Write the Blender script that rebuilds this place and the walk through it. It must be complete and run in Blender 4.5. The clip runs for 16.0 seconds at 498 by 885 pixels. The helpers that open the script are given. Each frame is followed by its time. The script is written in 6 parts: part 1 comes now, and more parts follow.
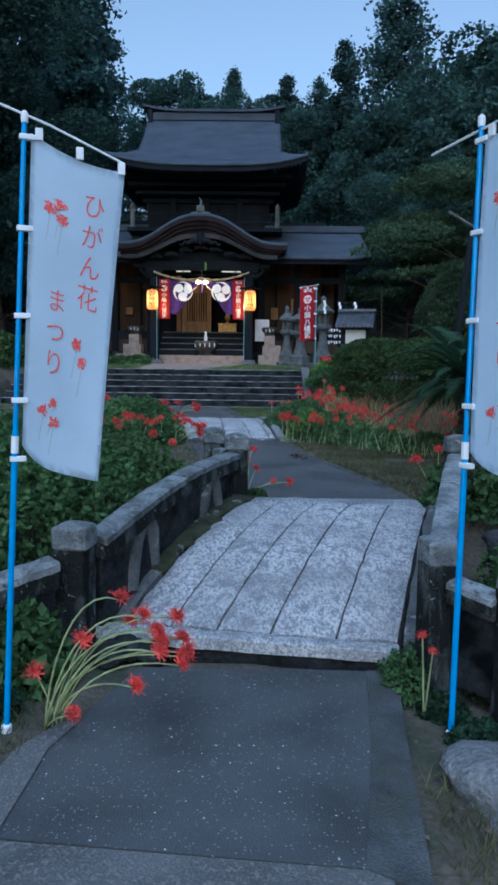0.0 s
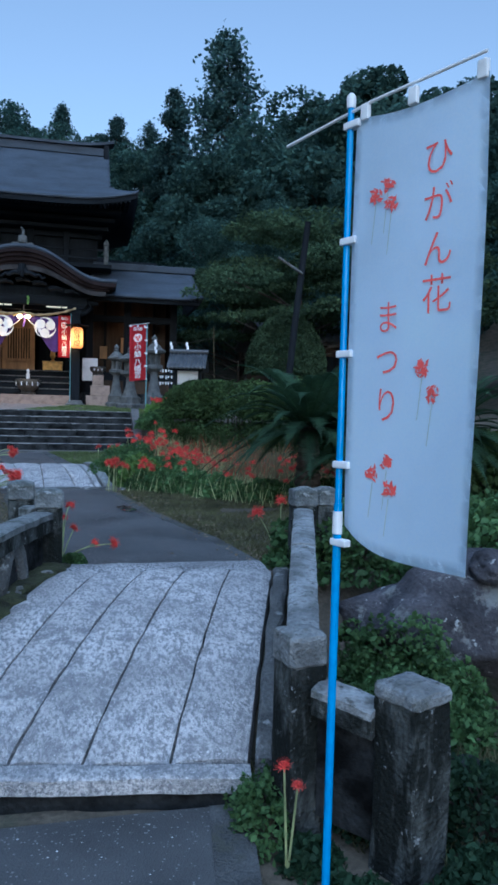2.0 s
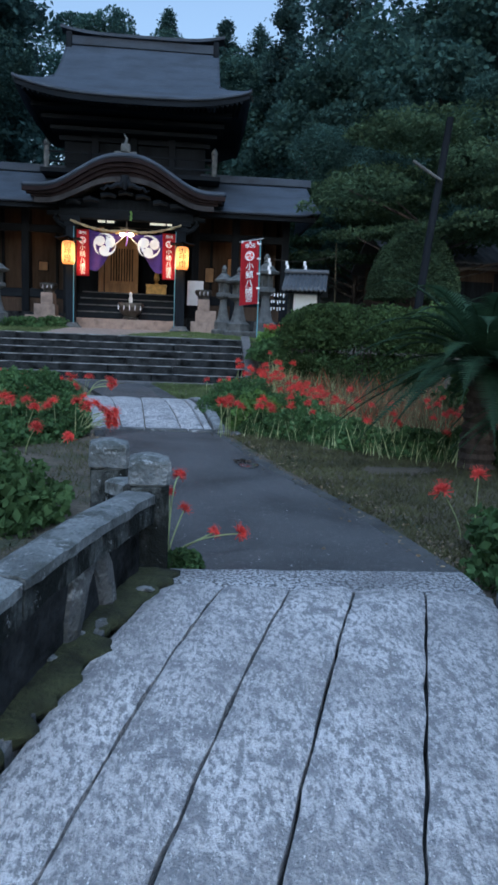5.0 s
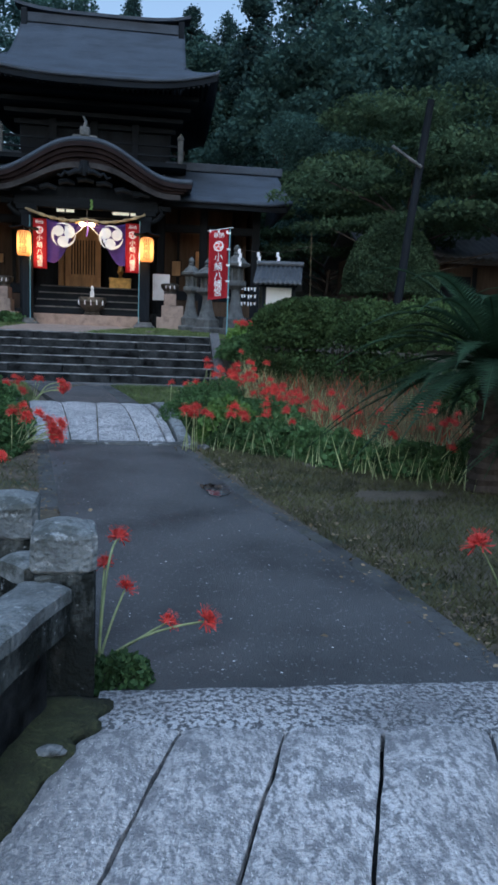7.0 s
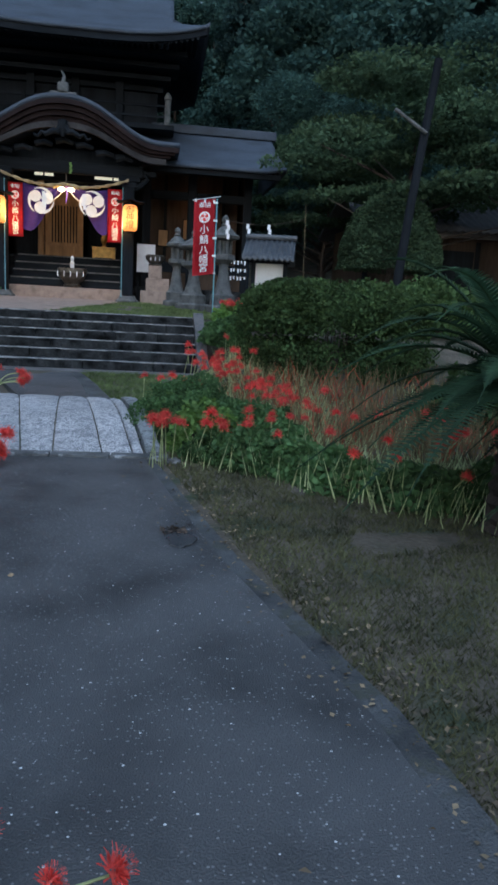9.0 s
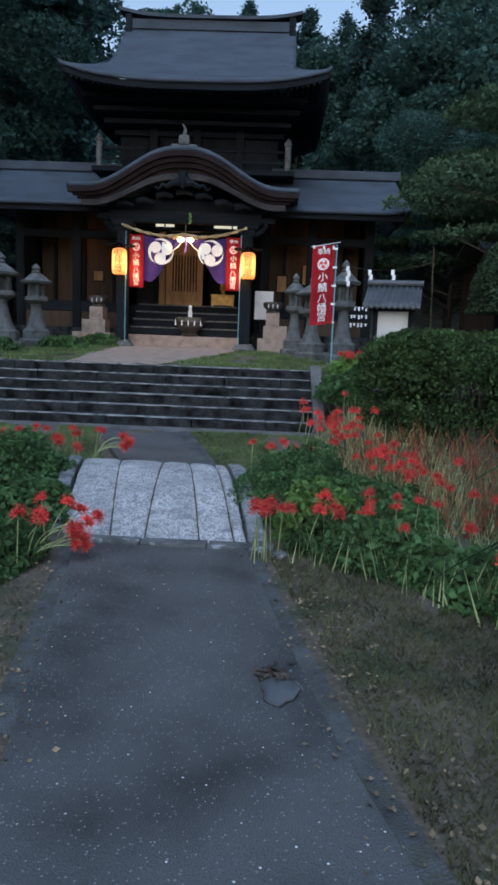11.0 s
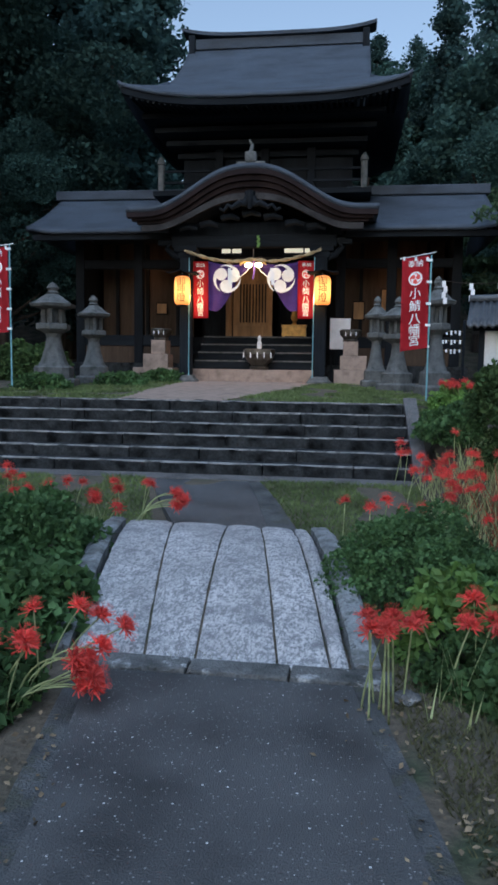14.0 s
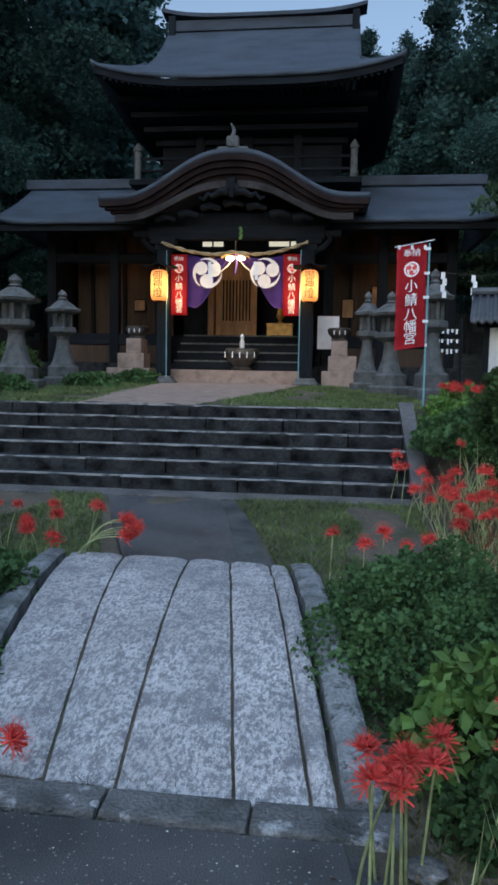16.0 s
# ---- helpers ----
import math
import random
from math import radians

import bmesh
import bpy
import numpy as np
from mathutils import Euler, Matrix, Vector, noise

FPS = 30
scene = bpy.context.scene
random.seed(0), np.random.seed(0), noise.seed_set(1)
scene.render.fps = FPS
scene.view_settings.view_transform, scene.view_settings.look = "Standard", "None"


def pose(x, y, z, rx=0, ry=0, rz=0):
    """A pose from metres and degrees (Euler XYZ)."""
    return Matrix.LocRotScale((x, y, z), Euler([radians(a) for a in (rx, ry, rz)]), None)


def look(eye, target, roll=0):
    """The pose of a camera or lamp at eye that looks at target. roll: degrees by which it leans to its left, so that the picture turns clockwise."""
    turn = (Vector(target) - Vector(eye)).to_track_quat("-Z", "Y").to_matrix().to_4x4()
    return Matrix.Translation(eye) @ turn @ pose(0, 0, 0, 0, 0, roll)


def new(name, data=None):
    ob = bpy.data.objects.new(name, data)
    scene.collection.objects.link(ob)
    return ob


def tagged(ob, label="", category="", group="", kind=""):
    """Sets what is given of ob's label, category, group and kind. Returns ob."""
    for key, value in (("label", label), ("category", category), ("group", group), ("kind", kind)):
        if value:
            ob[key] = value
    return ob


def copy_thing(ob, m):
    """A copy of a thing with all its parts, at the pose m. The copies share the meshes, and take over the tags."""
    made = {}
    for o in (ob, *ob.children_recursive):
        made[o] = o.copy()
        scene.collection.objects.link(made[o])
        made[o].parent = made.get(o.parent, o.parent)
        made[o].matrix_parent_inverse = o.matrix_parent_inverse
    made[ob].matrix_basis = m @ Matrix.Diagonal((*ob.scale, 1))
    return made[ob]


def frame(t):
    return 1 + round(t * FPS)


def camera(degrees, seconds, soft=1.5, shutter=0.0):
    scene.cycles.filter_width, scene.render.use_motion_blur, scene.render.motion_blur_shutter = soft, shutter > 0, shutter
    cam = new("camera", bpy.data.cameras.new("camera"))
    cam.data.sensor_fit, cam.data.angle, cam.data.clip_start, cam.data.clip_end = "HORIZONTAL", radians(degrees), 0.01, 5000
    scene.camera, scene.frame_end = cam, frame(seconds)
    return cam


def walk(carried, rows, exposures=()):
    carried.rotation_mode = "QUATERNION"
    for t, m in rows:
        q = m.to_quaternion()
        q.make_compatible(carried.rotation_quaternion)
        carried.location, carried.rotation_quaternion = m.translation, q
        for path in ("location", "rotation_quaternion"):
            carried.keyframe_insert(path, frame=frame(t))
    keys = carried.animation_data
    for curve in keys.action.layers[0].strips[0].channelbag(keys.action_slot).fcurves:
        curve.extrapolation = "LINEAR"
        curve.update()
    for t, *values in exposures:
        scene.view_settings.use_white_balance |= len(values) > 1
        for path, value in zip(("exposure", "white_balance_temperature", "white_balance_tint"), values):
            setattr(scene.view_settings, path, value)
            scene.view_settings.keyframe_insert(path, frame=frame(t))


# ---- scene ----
cam = camera(38.7, 16.0, soft=3.0)
PATH = [
    (0, (1.522, 0.153, 1.202), (1.501, 2.141, 0.989), 0.7),
    (0.5, (1.599, 0.293, 1.221), (1.684, 2.287, 1.094), 1.2),
    (1, (1.593, 0.505, 1.214), (1.856, 2.485, 1.116), 1.4),
    (1.5, (1.567, 0.754, 1.23), (1.967, 2.711, 1.14), 1.3),
    (2, (1.617, 1.023, 1.213), (2.062, 2.971, 1.124), 1.4),
    (2.5, (1.606, 1.353, 1.193), (2.023, 3.305, 1.07), 1.9),
    (3, (1.574, 1.656, 1.2), (1.903, 3.621, 1.03), 2.3),
    (3.5, (1.599, 1.992, 1.171), (1.769, 3.971, 0.944), 2.7),
    (3.7, (1.607, 2.126, 1.172), (1.752, 4.105, 0.921), 2.8),
    (5.8, (1.486, 3.532, 1.198), (1.726, 5.494, 0.898), 1.6),
    (6, (1.503, 3.656, 1.199), (1.767, 5.616, 0.898), 1.7),
    (6.5, (1.584, 3.938, 1.196), (1.828, 5.902, 0.91), 1.8),
    (7, (1.628, 4.204, 1.21), (1.887, 6.164, 0.908), 2.3),
    (7.5, (1.684, 4.467, 1.286), (1.973, 6.418, 0.954), 3.1),
    (8, (1.813, 4.79, 1.336), (2.098, 6.736, 0.974), 3.2),
    (8.2, (1.834, 4.916, 1.348), (2.127, 6.855, 0.958), 3.2),
    (10.3, (1.963, 5.832, 1.67), (2.063, 7.796, 1.309), 2.7),
    (10.5, (1.979, 5.936, 1.677), (2.01, 7.907, 1.342), 2.5),
    (11, (2.0, 6.296, 1.677), (1.944, 8.273, 1.38), 2.2),
    (11.5, (1.96, 6.678, 1.638), (1.878, 8.658, 1.366), 2.0),
    (12, (1.946, 7.029, 1.635), (1.747, 9.005, 1.4), 1.7),
    (12.5, (1.903, 7.326, 1.628), (1.675, 9.3, 1.401), 1.7),
    (13, (1.828, 7.6, 1.631), (1.597, 9.576, 1.419), 1.5),
    (13.5, (1.818, 7.884, 1.608), (1.57, 9.859, 1.417), 1.1),
    (14, (1.769, 8.252, 1.572), (1.513, 10.225, 1.37), 0.8),
    (14.5, (1.736, 8.577, 1.579), (1.486, 10.551, 1.377), 0.7),
    (15, (1.742, 8.934, 1.575), (1.486, 10.908, 1.379), 0.7),
    (15.5, (1.727, 9.254, 1.55), (1.505, 11.23, 1.34), 0.8),
    (16, (1.777, 9.465, 1.565), (1.553, 11.443, 1.367), 1.0),
]
walk(cam, [(t, look(eye, target, roll)) for t, eye, target, roll in PATH],
     exposures=[(0.0, 1.3, 4900, 8), (1.8, 1.38, 4800, 8.5), (3.5, 1.38, 4950, 8.5), (6.8, 1.34, 5200, 9.5), (8.0, 1.24, 5280, 9.5), (11.0, 1.38, 5400, 11), (14.0, 1.32, 5400, 11), (16.0, 1.2, 5400, 10)])

# ---- world and large lights ----
world = bpy.data.worlds.new("dusk_sky")
scene.world = world
world.use_nodes = True
wn = world.node_tree.nodes
sky = wn.new("ShaderNodeTexSky")
sky.sky_type = "NISHITA"
sky.sun_disc = False
sky.sun_elevation = radians(20)
sky.sun_rotation = radians(189)
sky.air_density, sky.dust_density, sky.ozone_density = 1.6, 1.5, 3.0
pale = wn.new("ShaderNodeHueSaturation")
pale.inputs["Saturation"].default_value = 0.67
world.node_tree.links.new(sky.outputs[0], pale.inputs["Color"])
world.node_tree.links.new(pale.outputs[0], wn["Background"].inputs[0])
wn["Background"].inputs[1].default_value = 0.061
sun = new("sun", bpy.data.lights.new("sun", "SUN"))
sun.data.energy, sun.data.angle, sun.data.color = 0.8, radians(60), (0.74, 0.87, 1.0)
sun.matrix_world = look((-4, -6, 40), (0, 14, 0))


# ---- materials ----
def mat(name, base, rough=0.8, metal=0.0, vary=0.25, scale=6.0, bump=0.3, fine=60.0, tint=None, rnd=0.0, emit=None, strength=0.0, spec=0.5, rot=None):
    """A principled material: base colour broken up at two scales, with relief; tint: the stains' colour; rnd: change from piece to piece."""
    m = bpy.data.materials.new(name)
    m.use_nodes = True
    t = m.node_tree
    n, link = t.nodes, t.links.new
    p = n["Principled BSDF"]
    p.inputs["Roughness"].default_value, p.inputs["Metallic"].default_value = rough, metal
    p.inputs["Specular IOR Level"].default_value = spec
    co = n.new("ShaderNodeTexCoord")
    big, small = n.new("ShaderNodeTexNoise"), n.new("ShaderNodeTexNoise")
    big.inputs["Scale"].default_value, small.inputs["Scale"].default_value = scale, fine
    big.inputs["Detail"].default_value, small.inputs["Detail"].default_value = 6, 3
    src = co.outputs["Object"]
    if rot:
        mp = n.new("ShaderNodeMapping")
        mp.inputs["Scale"].default_value = rot
        link(src, mp.inputs[0])
        src = mp.outputs[0]
    link(src, big.inputs["Vector"])
    link(src, small.inputs["Vector"])
    r1 = n.new("ShaderNodeValToRGB")
    dark = tint or tuple(c * (1 - 1.6 * vary) for c in base)
    light = tuple(min(1, c * (1 + vary)) for c in base)
    r1.color_ramp.elements[0].position, r1.color_ramp.elements[1].position = 0.32, 0.68
    r1.color_ramp.elements[0].color, r1.color_ramp.elements[1].color = (*dark, 1), (*light, 1)
    mid = r1.color_ramp.elements.new(0.5)
    mid.color = (*base, 1)
    link(big.outputs[0], r1.inputs[0])
    mx = n.new("ShaderNodeMix")
    mx.data_type, mx.blend_type = "RGBA", "OVERLAY"
    mx.inputs[0].default_value = min(1.0, 0.2 + vary)
    link(r1.outputs[0], mx.inputs[6])
    link(small.outputs[0], mx.inputs[7])
    out = mx.outputs[2]
    if rnd:
        oi, hv = n.new("ShaderNodeObjectInfo"), n.new("ShaderNodeHueSaturation")
        ge = n.new("ShaderNodeNewGeometry")
        add, mr = n.new("ShaderNodeMath"), n.new("ShaderNodeMapRange")
        link(oi.outputs["Random"], add.inputs[0])
        link(ge.outputs["Random Per Island"], add.inputs[1])
        mr.inputs[1].default_value, mr.inputs[2].default_value = 0, 2
        mr.inputs[3].default_value, mr.inputs[4].default_value = 1 - rnd, 1 + rnd
        link(add.outputs[0], mr.inputs[0])
        link(mr.outputs[0], hv.inputs["Value"])
        link(out, hv.inputs["Color"])
        out = hv.outputs[0]
    link(out, p.inputs["Base Color"])
    if bump:
        b = n.new("ShaderNodeBump")
        b.inputs["Strength"].default_value, b.inputs["Distance"].default_value = bump, 0.02
        link(small.outputs[0], b.inputs["Height"])
        link(b.outputs[0], p.inputs["Normal"])
    if emit:
        p.inputs["Emission Color"].default_value = (*emit, 1)
        p.inputs["Emission Strength"].default_value = strength
    return m


def speckle(m, scale, amount, colour, size=0.5):
    """Adds grains or spots of a colour to a material made by mat()."""
    t = m.node_tree
    n, link = t.nodes, t.links.new
    p = n["Principled BSDF"]
    was = p.inputs["Base Color"].links[0].from_socket
    co, v, r, mx = n.new("ShaderNodeTexCoord"), n.new("ShaderNodeTexVoronoi"), n.new("ShaderNodeValToRGB"), n.new("ShaderNodeMix")
    v.inputs["Scale"].default_value = scale
    link(co.outputs["Object"], v.inputs["Vector"])
    link(v.outputs["Color"], r.inputs[0])
    r.color_ramp.elements[0].position, r.color_ramp.elements[1].position = 1 - amount - 0.02, 1 - amount + 0.02
    dist = n.new("ShaderNodeMath")
    dist.operation = "LESS_THAN"
    dist.inputs[1].default_value = size
    link(v.outputs["Distance"], dist.inputs[0])
    mul = n.new("ShaderNodeMath")
    mul.operation = "MULTIPLY"
    link(r.outputs[0], mul.inputs[0])
    link(dist.outputs[0], mul.inputs[1])
    mx.data_type = "RGBA"
    link(mul.outputs[0], mx.inputs[0])
    link(was, mx.inputs[6])
    mx.inputs[7].default_value = (*colour, 1)
    link(mx.outputs[2], p.inputs["Base Color"])
    return m


def mottle(m, scale, lo, hi, colour, stretch=None):
    """Blotches of a colour, with ragged edges, over a material made by mat()."""
    t = m.node_tree
    n, link = t.nodes, t.links.new
    p = n["Principled BSDF"]
    was = p.inputs["Base Color"].links[0].from_socket
    co, v, r, mx = n.new("ShaderNodeTexCoord"), n.new("ShaderNodeTexNoise"), n.new("ShaderNodeMapRange"), n.new("ShaderNodeMix")
    v.inputs["Scale"].default_value, v.inputs["Detail"].default_value, v.inputs["Roughness"].default_value = scale, 8, 0.68
    src = co.outputs["Object"]
    if stretch:
        mp = n.new("ShaderNodeMapping")
        mp.inputs["Scale"].default_value = stretch
        link(src, mp.inputs[0])
        src = mp.outputs[0]
    link(src, v.inputs["Vector"])
    link(v.outputs[0], r.inputs[0])
    r.inputs[1].default_value, r.inputs[2].default_value = lo, hi
    mx.data_type = "RGBA"
    link(r.outputs[0], mx.inputs[0])
    link(was, mx.inputs[6])
    mx.inputs[7].default_value = (*colour, 1)
    link(mx.outputs[2], p.inputs["Base Color"])
    return m


def leafy(m, share=0.35):
    """Lets light through a leaf material."""
    t = m.node_tree
    n, link = t.nodes, t.links.new
    p, out = n["Principled BSDF"], n["Material Output"]
    tr, mx = n.new("ShaderNodeBsdfTranslucent"), n.new("ShaderNodeMixShader")
    mx.inputs[0].default_value = share
    link(p.inputs["Base Color"].links[0].from_socket, tr.inputs["Color"])
    link(p.outputs[0], mx.inputs[1])
    link(tr.outputs[0], mx.inputs[2])
    link(mx.outputs[0], out.inputs["Surface"])
    return m


GRANITE = mottle(mottle(mat("pale_granite", (0.525, 0.508, 0.505), 0.75, vary=0.2, scale=2.5, fine=110, bump=0.7, rnd=0.16), 60, 0.46, 0.6, (0.2, 0.2, 0.21), (1, 0.5, 1)), 8, 0.52, 0.64, (0.2, 0.2, 0.21))
mottle(GRANITE, 26, 0.53, 0.6, (0.22, 0.22, 0.225), (1, 0.5, 1))
mottle(GRANITE, 110, 0.59, 0.65, (0.72, 0.71, 0.7), (1, 0.5, 1))
# Railing stones: skylight and shade mixed into the lichen and streak colours.
CAP_STONE = mottle(mottle(mat("skylit_lichen_stone", (0.235, 0.245, 0.25), 0.9, vary=0.3, scale=5, fine=60, bump=0.8, rnd=0.15), 9, 0.5, 0.6, (0.12, 0.125, 0.12)), 26, 0.56, 0.64, (0.06, 0.062, 0.058))
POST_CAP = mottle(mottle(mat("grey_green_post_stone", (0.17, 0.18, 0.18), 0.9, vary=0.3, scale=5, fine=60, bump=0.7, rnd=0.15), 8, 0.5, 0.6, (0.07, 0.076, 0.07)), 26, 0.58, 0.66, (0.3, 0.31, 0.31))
STREAKED_SHADED = mottle(mottle(mat("shaded_streaked_stone", (0.075, 0.08, 0.076), 0.95, spec=0.12, vary=0.45, scale=5, fine=50, bump=0.9, rnd=0.15), 7, 0.40, 0.52, (0.014, 0.016, 0.0145), (1, 1, 0.35)), 24, 0.62, 0.67, (0.26, 0.27, 0.27))
BOULDER = mottle(mottle(mat("lichened_boulder", (0.055, 0.053, 0.06), 0.9, spec=0.2, vary=0.4, scale=3, fine=40, bump=0.7), 5, 0.55, 0.63, (0.16, 0.165, 0.165)), 17, 0.62, 0.66, (0.3, 0.31, 0.31))
OLD_STONE = speckle(mat("mossy_old_stone", (0.11, 0.111, 0.11), 0.9, vary=0.4, scale=4, fine=60, bump=1.0, tint=(0.045, 0.048, 0.045), rnd=0.15), 14, 0.10, (0.5, 0.51, 0.51), 0.3)
mottle(OLD_STONE, 6, 0.58, 0.66, (0.36, 0.37, 0.37))
FAR_GRANITE = mottle(mottle(mat("coarse_granite", (0.42, 0.42, 0.43), 0.8, vary=0.25, scale=3, fine=90, bump=1.0), 60, 0.48, 0.54, (0.1, 0.1, 0.105)), 6, 0.55, 0.66, (0.2, 0.2, 0.21))
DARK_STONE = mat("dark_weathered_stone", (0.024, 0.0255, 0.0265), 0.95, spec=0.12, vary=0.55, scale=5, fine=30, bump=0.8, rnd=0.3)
STEP_TOP = mottle(mat("pale_step_edge", (0.25, 0.25, 0.252), 0.9, vary=0.3, scale=4, fine=40, bump=0.5), 5, 0.5, 0.62, (0.05, 0.052, 0.052))
LANTERN_STONE = mat("lantern_granite", (0.1, 0.102, 0.1), 0.9, vary=0.3, scale=6, fine=45, bump=0.6, tint=(0.05, 0.055, 0.048))
ASPHALT = speckle(mat("damp_asphalt", (0.069, 0.0695, 0.071), 0.58, vary=0.3, scale=1.5, fine=140, bump=0.5), 30, 0.22, (0.66, 0.66, 0.66), 0.15)
speckle(ASPHALT, 70, 0.3, (0.22, 0.22, 0.225), 0.3)
EDGE = mottle(mat("mossy_path_edge", (0.07, 0.072, 0.073), 0.85, vary=0.35, scale=4, fine=90, bump=0.8), 6, 0.52, 0.6, (0.06, 0.062, 0.05))
CONCRETE = mottle(mat("old_concrete", (0.1, 0.098, 0.096), 0.85, vary=0.3, scale=3, fine=90, bump=0.6), 45, 0.52, 0.62, (0.2, 0.17, 0.16))
SOIL = mat("dark_soil", (0.085, 0.07, 0.05), 0.95, vary=0.4, scale=2.5, fine=30, bump=0.9, tint=(0.04, 0.05, 0.025))
BRICKPATH = mat("pinkish_paving", (0.3, 0.225, 0.18), 0.85, vary=0.2, scale=5, fine=50, bump=0.4, rnd=0.15)
GRASS = mat("grass_blades", (0.122, 0.12, 0.053), 0.8, vary=0.3, scale=2, fine=8, bump=0, rnd=0.5)
MOSS = mat("moss", (0.034, 0.038, 0.015), 0.95, vary=0.4, scale=8, fine=60, bump=0.9)
LEAF = mat("shrub_leaf", (0.082, 0.148, 0.052), 0.7, spec=0.25, vary=0.25, scale=3, fine=10, bump=0, rnd=0.5)
LEAF_BRIGHT = mat("young_leaf", (0.16, 0.28, 0.06), 0.7, vary=0.2, scale=3, fine=10, bump=0, rnd=0.35)
HEDGE_LEAF = mat("hedge_leaf", (0.075, 0.12, 0.042), 0.8, spec=0.15, vary=0.25, scale=3, fine=10, bump=0, rnd=0.5)
CEDAR = mat("cedar_needles", (0.053, 0.094, 0.086), 0.95, spec=0.1, vary=0.3, scale=0.4, fine=4, bump=0, rnd=0.5)
BROAD = mat("broadleaf_foliage", (0.054, 0.098, 0.081), 0.95, spec=0.1, vary=0.3, scale=0.5, fine=4, bump=0, rnd=0.5)
MAPLE = mat("maple_foliage", (0.068, 0.104, 0.054), 0.95, spec=0.1, vary=0.3, scale=0.8, fine=5, bump=0, rnd=0.45)
BARK = mat("bark", (0.06, 0.045, 0.035), 0.95, vary=0.4, scale=4, fine=25, bump=1.0, rot=(1, 1, 0.2))
PETAL = mat("red_petal", (0.78, 0.1, 0.08), 0.65, vary=0.2, scale=9, fine=30, bump=0, rnd=0.35)
STEM = mat("pale_green_stem", (0.42, 0.47, 0.22), 0.6, vary=0.25, scale=5, fine=20, bump=0, rnd=0.35)
DRY = mat("faded_flower_stalk", (0.15, 0.115, 0.055), 0.85, vary=0.4, scale=4, fine=15, bump=0, rnd=0.6)
FADED = mat("faded_red_petal", (0.46, 0.1, 0.05), 0.8, vary=0.3, scale=6, fine=20, bump=0, rnd=0.5)
ROOF = mat("weathered_shingle_roof", (0.038, 0.049, 0.067), 0.75, vary=0.22, scale=1.2, fine=14, bump=0.6, rot=(1, 1, 3))
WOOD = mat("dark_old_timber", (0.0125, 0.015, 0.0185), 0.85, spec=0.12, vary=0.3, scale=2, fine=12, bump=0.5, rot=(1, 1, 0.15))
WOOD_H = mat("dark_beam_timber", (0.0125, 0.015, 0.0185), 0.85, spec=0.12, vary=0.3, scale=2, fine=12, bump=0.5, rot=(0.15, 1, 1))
WALL_WOOD = mat("brown_board_wall", (0.06, 0.041, 0.028), 0.8, vary=0.3, scale=2, fine=12, bump=0.4, rot=(1, 1, 0.15), spec=0.2)
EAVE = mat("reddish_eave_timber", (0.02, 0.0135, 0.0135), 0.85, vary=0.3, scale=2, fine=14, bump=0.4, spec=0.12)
BARGE = mat("weathered_bargeboard", (0.045, 0.042, 0.042), 0.85, vary=0.3, scale=2, fine=14, bump=0.4, spec=0.15)
ROCK = mottle(mat("pale_garden_rock", (0.165, 0.165, 0.163), 0.9, vary=0.3, scale=5, fine=40, bump=1.0, tint=(0.1, 0.1, 0.095)), 12, 0.52, 0.64, (0.12, 0.12, 0.118))
LAWN = mat("lawn_blades", (0.14, 0.185, 0.065), 0.85, vary=0.3, scale=1.5, fine=8, bump=0, rnd=0.4)
WOOD_WARM = mat("warm_door_timber", (0.34, 0.2, 0.09), 0.7, vary=0.25, scale=3, fine=16, bump=0.3, rot=(1, 1, 0.15))
PLASTER = mat("white_plaster", (0.72, 0.73, 0.74), 0.9, vary=0.1, scale=2, fine=30, bump=0.2)
WHITE_CLOTH = mat("white_flag_cloth", (0.78, 0.89, 1.0), 0.85, vary=0.03, scale=3, fine=120, bump=0.03)
RED_CLOTH = mat("red_flag_cloth", (0.62, 0.035, 0.05), 0.85, vary=0.1, scale=3, fine=100, bump=0.15)
RED_INK = mat("red_ink", (0.74, 0.1, 0.085), 0.8, vary=0.08, scale=8, fine=60, bump=0)
WHITE_INK = mat("white_ink", (0.85, 0.85, 0.85), 0.8, vary=0.04, scale=8, fine=60, bump=0)
BLACK_INK = mat("black_ink", (0.008, 0.006, 0.005), 0.9, vary=0.1, scale=8, fine=60, bump=0)
GREEN_INK = mat("faint_green_ink", (0.55, 0.63, 0.6), 0.8, vary=0.05, scale=8, fine=60, bump=0)
PURPLE = mat("purple_curtain_cloth", (0.12, 0.06, 0.3), 0.85, vary=0.15, scale=3, fine=80, bump=0.2)
BLUE_POLE = mat("blue_plastic_pole", (0.02, 0.27, 0.62), 0.35, vary=0.06, scale=4, fine=30, bump=0)
TEAL_POLE = mat("pale_teal_pole", (0.18, 0.37, 0.42), 0.4, vary=0.06, scale=4, fine=30, bump=0)
WHITE_PLASTIC = mat("white_plastic", (0.78, 0.79, 0.8), 0.45, vary=0.04, scale=6, fine=40, bump=0)
ROPE = mat("straw_rope", (0.4, 0.3, 0.16), 0.95, vary=0.25, scale=6, fine=40, bump=0.8)
GOLD = mat("gilded_wood", (0.6, 0.38, 0.1), 0.45, 0.3, vary=0.2, scale=6, fine=30, bump=0.2)
PAPER_LIT = mat("glowing_lantern_paper", (0.55, 0.3, 0.1), 0.8, vary=0.1, scale=5, fine=30, bump=0, emit=(1.0, 0.29, 0.03), strength=0.95)
CYCAD_LEAF = mat("dark_cycad_leaf", (0.034, 0.068, 0.034), 0.7, spec=0.2, vary=0.25, scale=3, fine=10, bump=0, rnd=0.4)
